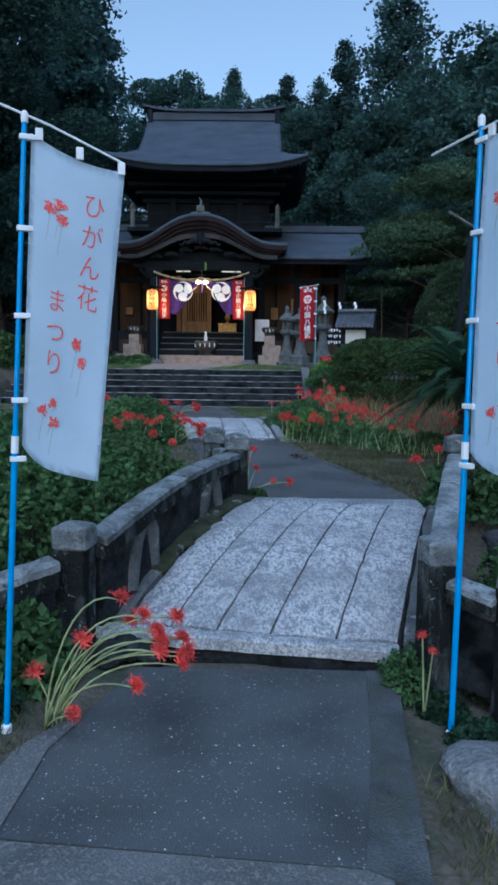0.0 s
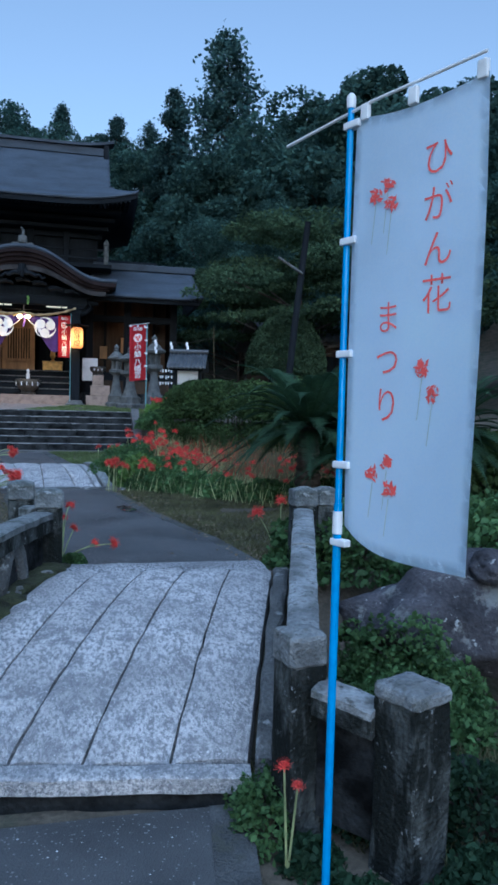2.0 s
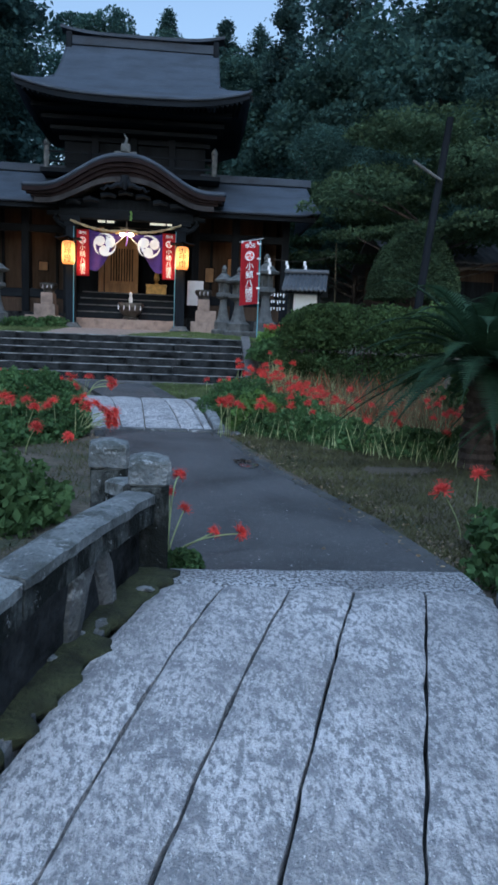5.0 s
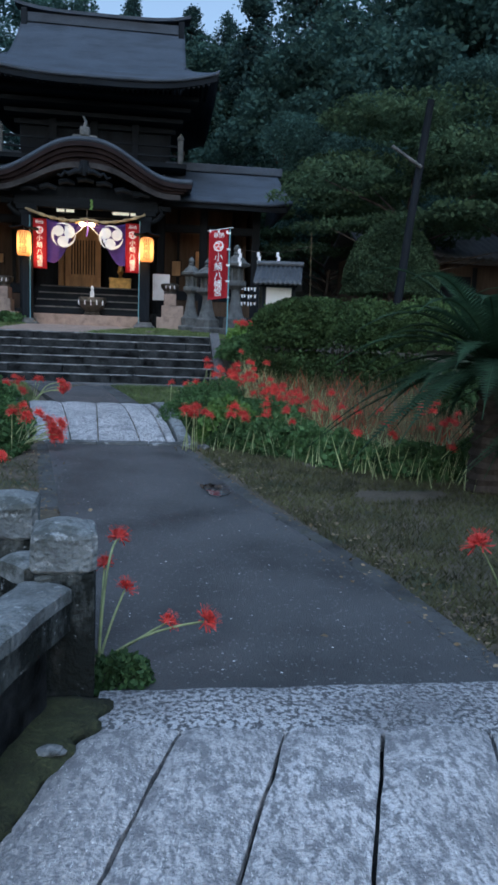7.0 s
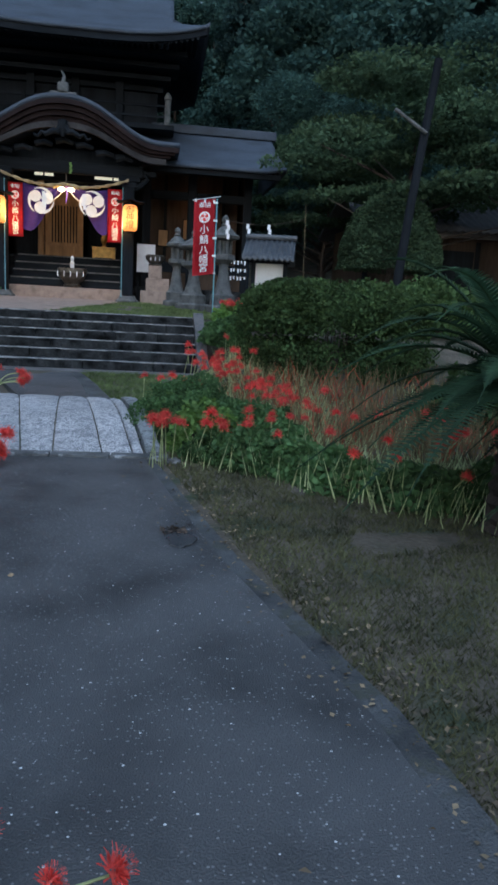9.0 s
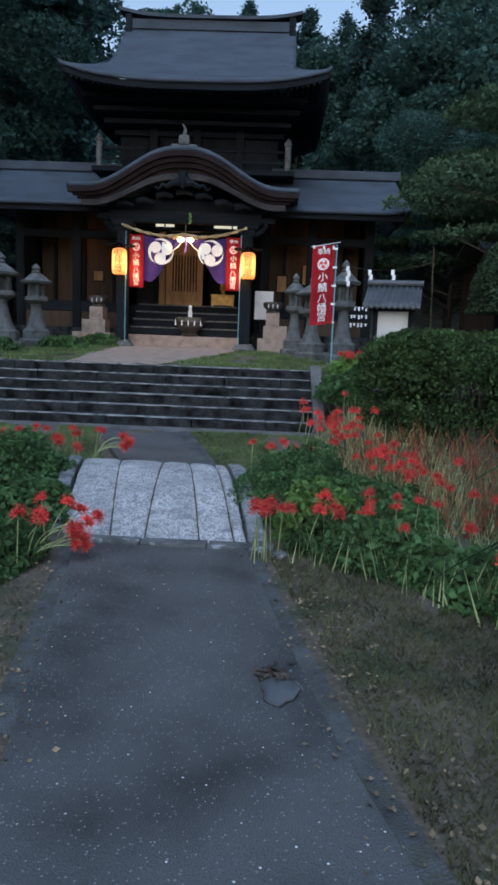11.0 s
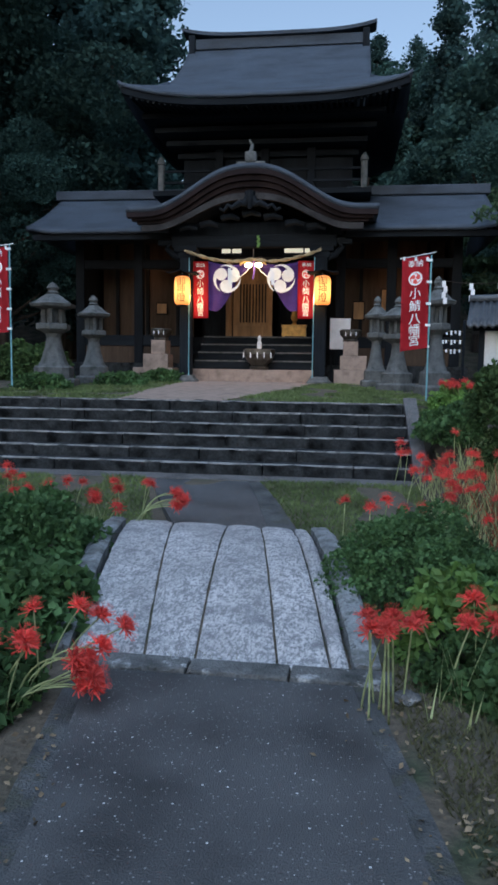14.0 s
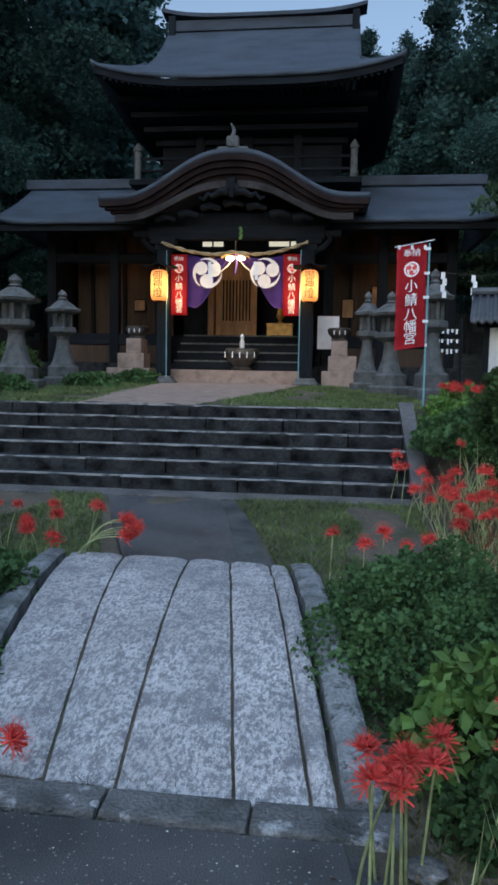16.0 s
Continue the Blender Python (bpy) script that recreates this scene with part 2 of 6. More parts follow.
LITTER = mat("fallen_leaf", (0.2, 0.15, 0.09), 0.85, vary=0.4, scale=4, fine=20, bump=0, rnd=0.7)
BULB = mat("lamp_bulb", (1, 0.9, 0.7), 0.4, vary=0.02, bump=0, emit=(1.0, 0.72, 0.3), strength=4.0)
TRANSOM = mat("lit_transom_paper", (0.8, 0.75, 0.6), 0.8, vary=0.05, bump=0, emit=(1.0, 0.85, 0.55), strength=0.3)
TILE = mat("grey_roof_tile", (0.06, 0.064, 0.07), 0.55, vary=0.2, scale=3, fine=25, bump=0.3)
WATER = mat("puddle_water", (0.06, 0.06, 0.062), 0.08, vary=0.1, bump=0, spec=0.6)
METAL = mat("dark_bronze", (0.1, 0.09, 0.075), 0.45, 0.7, vary=0.3, scale=6, fine=40, bump=0.2)


for leaf_material in (LEAF, LEAF_BRIGHT, HEDGE_LEAF, CEDAR, BROAD, MAPLE, PETAL, CYCAD_LEAF, GRASS, LAWN, STEM, DRY, FADED):
    leafy(leaf_material)
leafy(WHITE_CLOTH, 0.2)
leafy(RED_CLOTH, 0.45)


def lantern_glow(m):
    """Brightest round the bulb in the middle of the paper, redder towards its ends."""
    t = m.node_tree
    n, link = t.nodes, t.links.new
    co, mp, gr, ramp = n.new("ShaderNodeTexCoord"), n.new("ShaderNodeMapping"), n.new("ShaderNodeTexGradient"), n.new("ShaderNodeValToRGB")
    mp.inputs["Scale"].default_value = (1.9, 1.9, 2.1)
    gr.gradient_type = "SPHERICAL"
    link(co.outputs["Object"], mp.inputs[0])
    link(mp.outputs[0], gr.inputs[0])
    link(gr.outputs[0], ramp.inputs[0])
    ramp.color_ramp.elements[0].position, ramp.color_ramp.elements[0].color = 0.15, (0.42, 0.06, 0.004, 1)
    ramp.color_ramp.elements[1].position, ramp.color_ramp.elements[1].color = 0.62, (1.0, 0.43, 0.07, 1)
    p = n["Principled BSDF"]
    link(ramp.outputs[0], p.inputs["Emission Color"])
    p.inputs["Emission Strength"].default_value = 1.05


lantern_glow(PAPER_LIT)


# ---- helpers for building ----
def finish(bm, name, material, smooth=False):
    me = bpy.data.meshes.new(name)
    bmesh.ops.recalc_face_normals(bm, faces=bm.faces)
    bm.to_mesh(me)
    bm.free()
    me.materials.append(material)
    if smooth:
        me.polygons.foreach_set("use_smooth", [True] * len(me.polygons))
    return me


def part(name, bm, material, parent=None, label="", smooth=False, at=None):
    me = bm if isinstance(bm, bpy.types.Mesh) else finish(bm, name, material, smooth)
    ob = new(name, me)
    if at is not None:
        ob.matrix_basis = at
    if parent:
        ob.parent = parent
    if label:
        ob["label"] = label
    return ob


def thing(name, label, category, m=None, group="", kind=""):
    ob = new(name)
    ob.empty_display_size = 0.2
    if m is not None:
        ob.matrix_basis = m
    return tagged(ob, label, category, group, kind)


def box(bm, x0, x1, y0, y1, z0, z1, bevel=0.0, m=None):
    made = bmesh.ops.create_cube(bm, size=1)["verts"]
    for v in made:
        v.co = Vector((x0 + (v.co.x + 0.5) * (x1 - x0), y0 + (v.co.y + 0.5) * (y1 - y0), z0 + (v.co.z + 0.5) * (z1 - z0)))
    if bevel:
        edges = list({e for v in made for e in v.link_edges})
        made = bmesh.ops.bevel(bm, geom=edges, offset=bevel, segments=2, affect="EDGES", profile=0.6)["verts"]
    if m is not None:
        for v in set(made):
            v.co = m @ v.co
    return bm


def one_box(*a, **k):
    return box(bmesh.new(), *a, **k)


def tube(bm, pts, r0, r1=None, sides=8, cap=True):
    """A round bar along points, tapering from r0 to r1."""
    pts = [Vector(p) for p in pts]
    r1 = r0 if r1 is None else r1
    rings, side = [], None
    for i, p in enumerate(pts):
        d = (pts[min(i + 1, len(pts) - 1)] - pts[max(i - 1, 0)]).normalized()
        ref = side if side is not None else (Vector((1, 0, 0)) if abs(d.x) < 0.8 else Vector((0, 1, 0)))
        a = (ref - d * ref.dot(d)).normalized()
        side, b = a, d.cross(a)
        r = r0 + (r1 - r0) * i / max(1, len(pts) - 1)
        rings.append([bm.verts.new(p + (a * math.cos(k * math.tau / sides) + b * math.sin(k * math.tau / sides)) * r) for k in range(sides)])
    for u, w in zip(rings, rings[1:]):
        for k in range(sides):
            bm.faces.new((u[k], u[(k + 1) % sides], w[(k + 1) % sides], w[k]))
    if cap:
        bm.faces.new(rings[0][::-1])
        bm.faces.new(rings[-1])
    return bm


def lathe(bm, profile, sides=24, square=0.0, m=None):
    """Turns (radius, height) rows round z. square 0 to 1 shifts the plan from round towards square; sides 6 gives a hexagon."""
    rings = []
    for r, z in profile:
        ring = []
        for k in range(sides):
            a = (k + 0.5) * math.tau / sides
            s = r * (1 + square * (1 / max(abs(math.cos(a)), abs(math.sin(a))) - 1))
            co = Vector((math.cos(a) * s, math.sin(a) * s, z))
            ring.append(bm.verts.new(m @ co if m is not None else co))
        rings.append(ring)
    for u, w in zip(rings, rings[1:]):
        for k in range(sides):
            bm.faces.new((u[k], u[(k + 1) % sides], w[(k + 1) % sides], w[k]))
    bm.faces.new(rings[0][::-1])
    bm.faces.new(rings[-1])
    return bm


def grid_solid(bm, nu, nv, top, thick):
    """A sheet top(u, v) with depth: thick is how far its underside lies below."""
    up = [[bm.verts.new(top(i / nu, j / nv)) for j in range(nv + 1)] for i in range(nu + 1)]
    lo = [[bm.verts.new(v.co - Vector((0, 0, thick))) for v in row] for row in up]
    for i in range(nu):
        for j in range(nv):
            bm.faces.new((up[i][j], up[i + 1][j], up[i + 1][j + 1], up[i][j + 1]))
            bm.faces.new((lo[i][j], lo[i][j + 1], lo[i + 1][j + 1], lo[i + 1][j]))
    for i in range(nu):
        bm.faces.new((up[i][0], lo[i][0], lo[i + 1][0], up[i + 1][0]))
        bm.faces.new((up[i][nv], up[i + 1][nv], lo[i + 1][nv], lo[i][nv]))
    for j in range(nv):
        bm.faces.new((up[0][j], up[0][j + 1], lo[0][j + 1], lo[0][j]))
        bm.faces.new((up[nu][j], lo[nu][j], lo[nu][j + 1], up[nu][j + 1]))
    return bm


def roughen(bm, amount, scale, seed=0.0):
    for v in bm.verts:
        p = v.co * scale + Vector((seed, seed * 1.7, 0))
        v.co += Vector((noise.noise(p), noise.noise(p + Vector((9, 0, 0))), noise.noise(p + Vector((0, 9, 0))))) * amount
    return bm


def leaves_mesh(name, at, size, material, seed, flat=0.0, long=1.6):
    """Many small pointed leaves (one folded quad each) at the rows of at."""
    rng = np.random.default_rng(seed)
    n = len(at)
    d = rng.normal(size=(n, 3))
    d[:, 2] = d[:, 2] * (1 - flat) - 0.15
    d /= np.linalg.norm(d, axis=1)[:, None]
    e = rng.normal(size=(n, 3))
    e[:, 2] *= 1 - flat
    e -= (e * d).sum(1)[:, None] * d
    e /= np.linalg.norm(e, axis=1)[:, None] + 1e-9
    s = (size * rng.uniform(0.6, 1.4, n))[:, None]
    f = np.cross(d, e)
    verts = np.stack([at - d * s * long / 2, at + e * s * 0.5 + f * s * 0.12, at + d * s * long / 2, at - e * s * 0.5 + f * s * 0.12], 1).reshape(-1, 3)
    me = bpy.data.meshes.new(name)
    me.vertices.add(4 * n)
    me.vertices.foreach_set("co", verts.astype(np.float32).ravel())
    me.loops.add(4 * n)
    me.loops.foreach_set("vertex_index", np.arange(4 * n, dtype=np.int32))
    me.polygons.add(n)
    me.polygons.foreach_set("loop_start", np.arange(0, 4 * n, 4, dtype=np.int32))
    me.update(calc_edges=True)
    me.validate()
    me.materials.append(material)
    return me


def smooth01(a, b, v):
    v = min(1.0, max(0.0, (v - a) / (b - a)))
    return v * v * (3 - 2 * v)


def lerp(a, b, t):
    return a + (b - a) * t


def terrace_z(y):
    return 1.10 + 0.021 * (y - 18.74)


STEP_X0, STEP_X1 = -4.6, 2.66


def ground_z(x, y):
    """The lie of the land: low forecourt, stream under the first bridge, garden, terrace, wooded hill."""
    low = lerp(-0.47, -0.02, smooth01(4.0, 6.0, y)) + 0.25 * smooth01(14.2, 17.0, y)
    dip = smooth01(4.1, 4.6, y) * (1 - smooth01(5.5, 6.1, y))
    low -= 0.55 * dip
    high = terrace_z(max(y, 18.0)) - 0.02
    side = 1 - smooth01(STEP_X0 - 0.6, STEP_X0 - 0.1, x) * (1 - smooth01(STEP_X1 + 0.15, STEP_X1 + 0.6, x))
    up = lerp(smooth01(18.8, 19.15, y), smooth01(14.0, 19.0, y), side)
    z = lerp(low, high, up)
    z += 14.0 * smooth01(38, 75, y) + 5.0 * smooth01(12, 40, abs(x - 1))
    return z + 0.02 * noise.noise(Vector((x * 1.3, y * 1.3, 0))) * (1 - smooth01(0.3, 1.0, up))


# ---- ground, paths, bridges, steps ----
def build_ground():
    xs = sorted({round(v, 3) for v in [*np.arange(-7, 10.01, 0.25), *np.arange(-40, 41, 3.0), -400, -150, -80, 80, 150, 400]})
    ys = sorted({round(v, 3) for v in [*np.arange(-1, 20.01, 0.25), *np.arange(-30, 90, 3.0), -400, -120, 150, 400]})
    verts = [(x, y, ground_z(x, y)) for y in ys for x in xs]
    w = len(xs)
    faces = [(j * w + i, j * w + i + 1, (j + 1) * w + i + 1, (j + 1) * w + i) for j in range(len(ys) - 1) for i in range(w - 1)]
    me = bpy.data.meshes.new("ground")
    me.from_pydata(verts, [], faces)
    me.materials.append(SOIL)
    tagged(new("ground", me), "dark soil and thin grass of the shrine garden", "ground", kind="structure")


def strip(name, left, right, z0, z1, material, label, kind="structure", n=24, thick=0.08):
    """A paved strip between two polylines of (x, y)."""
    def along(line, t):
        s = t * (len(line) - 1)
        i = min(int(s), len(line) - 2)
        return Vector(line[i]).lerp(Vector(line[i + 1]), s - i)
    def top(u, v):
        a, b = along(left, v), along(right, v)
        p = a.lerp(b, u)
        return Vector((p.x, p.y, lerp(z0, z1, v) + 0.006 * noise.noise(Vector((p.x * 2, p.y * 2, 3)))))
    ob = part(name, grid_solid(bmesh.new(), 8, n, top, thick), material)
    return tagged(ob, label, name.split("_")[0], kind=kind)


def arch_slab(near, far, zf, thick, seed):
    """One long bridge stone between two edges given as x ranges with their y, following the arch zf(v)."""
    (ax0, ax1, ay, *aw), (bx0, bx1, by, *bw) = near, far
    ay1, by1 = (aw or [ay])[0], (bw or [by])[0]
    def top(u, v):
        x = lerp(lerp(ax0, ax1, u), lerp(bx0, bx1, u), v)
        y = lerp(lerp(ay, ay1, u), lerp(by, by1, u), v)
        edge = 0.016 * (abs(2 * u - 1) ** 8 + abs(2 * v - 1) ** 14)
        return Vector((x + 0.012 * noise.noise(Vector((v * 14, seed, u * 2))), y, zf(v) - edge + 0.008 * noise.noise(Vector((x * 5, y * 5, seed)))))
    return grid_solid(bmesh.new(), 6, 26, top, thick)


def build_paths():
    strip("road_forecourt", [(0.62, 2.44), (0.64, 3.0), (0.9, 3.85)], [(1.92, 2.32), (2.06, 3.1), (2.15, 3.85)], -0.43, -0.43, ASPHALT, "dark damp asphalt patch in front of the bridge")
    strip("pavement_concrete", [(0.2, -3), (0.3, 0.0), (0.62, 2.43)], [(2.3, -3), (2.1, 0.0), (1.98, 2.31)], -0.435, -0.432, CONCRETE, "worn concrete paving before the asphalt")
    strip("trim_kerb_strip", [(1.9, 2.32), (2.04, 3.1), (2.13, 3.85)], [(2.1, 2.2), (2.2, 3.1), (2.3, 3.85)], -0.425, -0.425, EDGE, "narrow concrete edging beside the asphalt")
    strip("trim_kerb_strip", [(0.44, 2.5), (0.52, 3.0), (0.64, 3.2)], [(0.635, 2.44), (0.655, 3.0), (0.74, 3.26)], -0.42, -0.42, CONCRETE, "narrow concrete edging beside the asphalt")
    strip("road_garden", [(1.5, 6.4), (1.2, 7.8), (0.98, 9.0), (0.74, 10.4), (0.50, 11.72)], [(2.88, 6.4), (2.72, 7.6), (2.36, 9.0), (2.12, 10.2), (1.86, 11.72)], 0.01, 0.0, ASPHALT, "dark damp asphalt path through the garden", n=40)
    strip("trim_path_edge", [(2.84, 6.45), (2.68, 7.6), (2.32, 9.0), (2.08, 10.2), (1.82, 11.72)], [(3.0, 6.45), (2.84, 7.6), (2.47, 9.0), (2.22, 10.2), (1.95, 11.72)], 0.004, -0.005, EDGE, "crumbling concrete edge of the path", n=40)
    strip("trim_path_edge", [(0.86, 9.0), (0.62, 10.4), (0.4, 11.7)], [(1.02, 9.0), (0.78, 10.4), (0.54, 11.7)], 0.0, -0.005, EDGE, "crumbling concrete edge of the path", n=20)
    strip("road_upper", [(0.2, 14.75), (-0.25, 15.9), (-0.62, 16.95)], [(1.15, 14.6), (0.9, 15.8), (0.62, 16.95)], 0.12, 0.235, ASPHALT, "dark damp asphalt path up to the steps")
    strip("trim_upper_edge", [(1.14, 14.6), (0.89, 15.8), (0.61, 16.95)], [(1.42, 14.5), (1.1, 15.8), (0.74, 16.95)], 0.125, 0.24, EDGE, "dark concrete edge of the upper path")


B1_NEAR = [(0.76, 4.30), (1.03, 4.22), (1.302, 4.165), (1.611, 4.085), (1.988, 4.045), (2.333, 4.01)]
B1_FAR = [(1.44, 6.17), (1.72, 6.16), (2.032, 6.14), (2.33, 6.135), (2.66, 6.11), (2.97, 6.05)]
B2_NEAR = [(0.30, 11.98), (0.714, 11.96), (1.004, 11.945), (1.467, 11.90), (1.755, 11.885), (1.86, 11.88)]
B2_FAR = [(-0.22, 14.75), (0.22, 14.72), (0.74, 14.70), (1.06, 14.66), (1.36, 14.63), (1.50, 14.6)]


def b1_z(v):
    return -0.305 + 0.37 * (1 - (1 - v) ** 1.9)


def b2_z(v):
    return 0.005 + 0.195 * math.sin(min(1, v * 1.05) * math.pi * 0.72)


def build_bridges():
    b1 = thing("bridge_near", "arched footbridge of long pale granite slabs", "bridge", kind="structure")
    for i in range(5):
        (x0, y0), (x1, y1) = B1_NEAR[i], B1_NEAR[i + 1]
        (u0, w0), (u1, w1) = B1_FAR[i], B1_FAR[i + 1]
        g = 0.0065
        part("slab", arch_slab((x0 + g, x1 - g, y0, y1), (u0 + g, u1 - g, w0, w1), b1_z, 0.2, i), GRANITE, b1)
    part("joint_bed", arch_slab((0.8, 2.31, 4.31, 4.03), (1.47, 2.95, 6.15, 6.04), lambda v: b1_z(v) - 0.055, 0.1, 15), DARK_STONE, b1, "dark filling between the slabs")
    def sill_top(z, d):
        def top(u, v):
            front, back = Vector((lerp(0.5, 2.31, u), lerp(4.12, 3.85, u) + d, z)), Vector((lerp(0.52, 2.33, u), lerp(4.26, 3.97, u), z))
            p = front.lerp(back, v)
            return p + Vector((0, 0.01 * noise.noise(p * 6), 0.006 * noise.noise(p * 9) - 0.008 * abs(2 * v - 1) ** 6))
        return top
    part("sill", grid_solid(bmesh.new(), 40, 8, sill_top(-0.318, 0), 0.065), GRANITE, b1, "bright granite threshold stone")
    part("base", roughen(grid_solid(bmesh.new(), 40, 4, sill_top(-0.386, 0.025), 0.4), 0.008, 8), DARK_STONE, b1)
    part("sill", roughen(grid_solid(bmesh.new(), 40, 8, lambda u, v: Vector((lerp(1.46, 2.94, u), lerp(lerp(6.18, 6.07, u), 6.41, v), 0.048 - 0.01 * abs(2 * v - 1) ** 6)), 0.2), 0.005, 8), FAR_GRANITE, b1)
    for side, (n0, f0) in enumerate((((0.56, 0.74, 4.3), (1.27, 1.42, 6.2)), ((2.355, 2.44, 4.0), (2.99, 3.1, 6.08)))):
        part("kerb", roughen(arch_slab(n0, f0, lambda v: b1_z(v) + 0.01, 0.3, 7 + side), 0.015, 5), OLD_STONE, b1, "mossy side stone")
    b2 = thing("bridge_far", "small arched footbridge of speckled granite slabs", "bridge", kind="structure")
    for i in range(5):
        (x0, y0), (x1, y1) = B2_NEAR[i], B2_NEAR[i + 1]
        (u0, w0), (u1, w1) = B2_FAR[i], B2_FAR[i + 1]
        g = 0.008
        part("slab", arch_slab((x0 + g, x1 - g, y0, y1), (u0 + g, u1 - g, w0, w1), b2_z, 0.2, 20 + i), GRANITE, b2)
    part("joint_bed", arch_slab((0.33, 1.85, 11.93), (-0.2, 1.49, 14.66), lambda v: b2_z(v) - 0.03, 0.1, 16), SOIL, b2, "dark filling between the slabs")
    for i in range(3):
        x0 = 0.3 + i * 0.54
        part("sill", roughen(one_box(x0, x0 + 0.53, 11.73, 11.89, -0.15, 0.02, bevel=0.015, m=Matrix.Translation((0, 0.02, 0)) @ Matrix.Rotation(radians(-0.8), 4, "Z")), 0.006, 9), OLD_STONE, b2)
    part("kerb", roughen(arch_slab((1.875, 2.02, 11.92), (1.52, 1.68, 14.6), lambda v: b2_z(v) + 0.03, 0.3, 31), 0.008, 6), CAP_STONE, b2, "rounded edge stone")
    part("kerb", roughen(arch_slab((0.13, 0.28, 11.95), (-0.4, -0.24, 14.7), lambda v: b2_z(v) + 0.03, 0.3, 32), 0.008, 6), CAP_STONE, b2, "rounded edge stone")


def rail_post(x, y, z0, z1, w, turn, cap=0.13, stone=None):
    """A square stone post with a paler, slightly wider cap block with a low pyramid top."""
    ob = thing("rail_post", "weathered lichen-spotted square stone bridge post", "post", pose(x, y, 0, 0, 0, turn), group="bridge posts")
    bm = one_box(-w * 0.46, w * 0.46, -w * 0.46, w * 0.46, z0, z1 - cap + 0.004, bevel=0.012)
    bmesh.ops.subdivide_edges(bm, edges=bm.edges[:], cuts=3, use_grid_fill=True)
    # Shade goes into the shaft's colour, skylight into the cap's.
    part("shaft", roughen(bm, 0.012, 11, x), STREAKED_SHADED, ob, "streaked stone shaft, painted dark as shaded")
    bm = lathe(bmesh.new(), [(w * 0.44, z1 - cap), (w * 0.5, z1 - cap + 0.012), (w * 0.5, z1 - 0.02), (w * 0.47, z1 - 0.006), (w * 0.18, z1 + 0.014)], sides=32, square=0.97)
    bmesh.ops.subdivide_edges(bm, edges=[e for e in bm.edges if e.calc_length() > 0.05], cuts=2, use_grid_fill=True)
    part("cap", roughen(bm, 0.006, 14, x), stone or CAP_STONE, ob, "lichen-covered cap block, painted pale as skylit")
    return ob


def rail_cap(p0, p1, rise, w, h, name="stone_rail", legs=(0.25, 0.75), foot=None, pieces=2, stone=None):
    """An arched coping of long stones between two points, on splayed legs, over an added dark panel for shade."""
    p0, p1 = Vector(p0), Vector(p1)
    d = (p1 - p0).xy.normalized()
    side = Vector((d.y, -d.x, 0)) * w / 2
    ob = thing(name, "arched stone railing with lichen-covered coping, skylight painted on top", "railing")
    for k in range(pieces):
        def top(u, v, k=k):
            t = lerp((k + 0.006) / pieces, (k + 0.994) / pieces, v)
            p = p0.lerp(p1, t)
            bow = 0.012 * (1 - abs(2 * u - 1) ** 4)
            return p + side * (2 * u - 1) + Vector((0, 0, rise * math.sin(t * math.pi) + bow + 0.006 * k))
        # Coping top painted pale and side near-black, as lit from above.
        part("coping", roughen(grid_solid(bmesh.new(), 8, 24, top, h * 0.3), 0.006, 13, k), stone or CAP_STONE, ob, "worn coping top, painted pale as skylit")
        part("coping_side", roughen(grid_solid(bmesh.new(), 6, 24, lambda u, v, k=k: top(0.02 + 0.96 * u, v, k) - Vector((0, 0, h * 0.3 + 0.002)), h * 0.7), 0.008, 9, k), STREAKED_SHADED, ob, "streaked side of the coping, painted dark as shaded")
    for k, t in enumerate(legs):
        p = p0.lerp(p1, t)
        ztop = p.z + rise * math.sin(t * math.pi) - h + 0.02
        zb = foot(t) if foot else p.z - 0.6
        bm = bmesh.new()
        for s in (-1, 1):
            q = [(s * 0.17, 0, zb), (s * 0.15, 0, lerp(zb, ztop, 0.35)), (s * 0.105, 0, lerp(zb, ztop, 0.75)), (s * 0.04, 0, ztop)]
            tube(bm, q, 0.06, 0.075, 10)
        roughen(bm, 0.014, 9, k + p.x)
        part("leg", bm, OLD_STONE, ob, "splayed lichen-patched stone leg", at=pose(p.x, p.y, 0, 0, 0, math.degrees(math.atan2(d.y, d.x))))
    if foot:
        # Added dark panel: stands in for the shade in the gaps below.
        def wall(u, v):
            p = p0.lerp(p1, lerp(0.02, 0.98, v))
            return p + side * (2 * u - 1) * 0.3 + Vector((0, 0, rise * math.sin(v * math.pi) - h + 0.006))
        part("low_wall", roughen(grid_solid(bmesh.new(), 3, 24, wall, 0.42), 0.01, 8), DARK_STONE, ob, "added dark panel for the shaded gaps between the legs")
    return ob


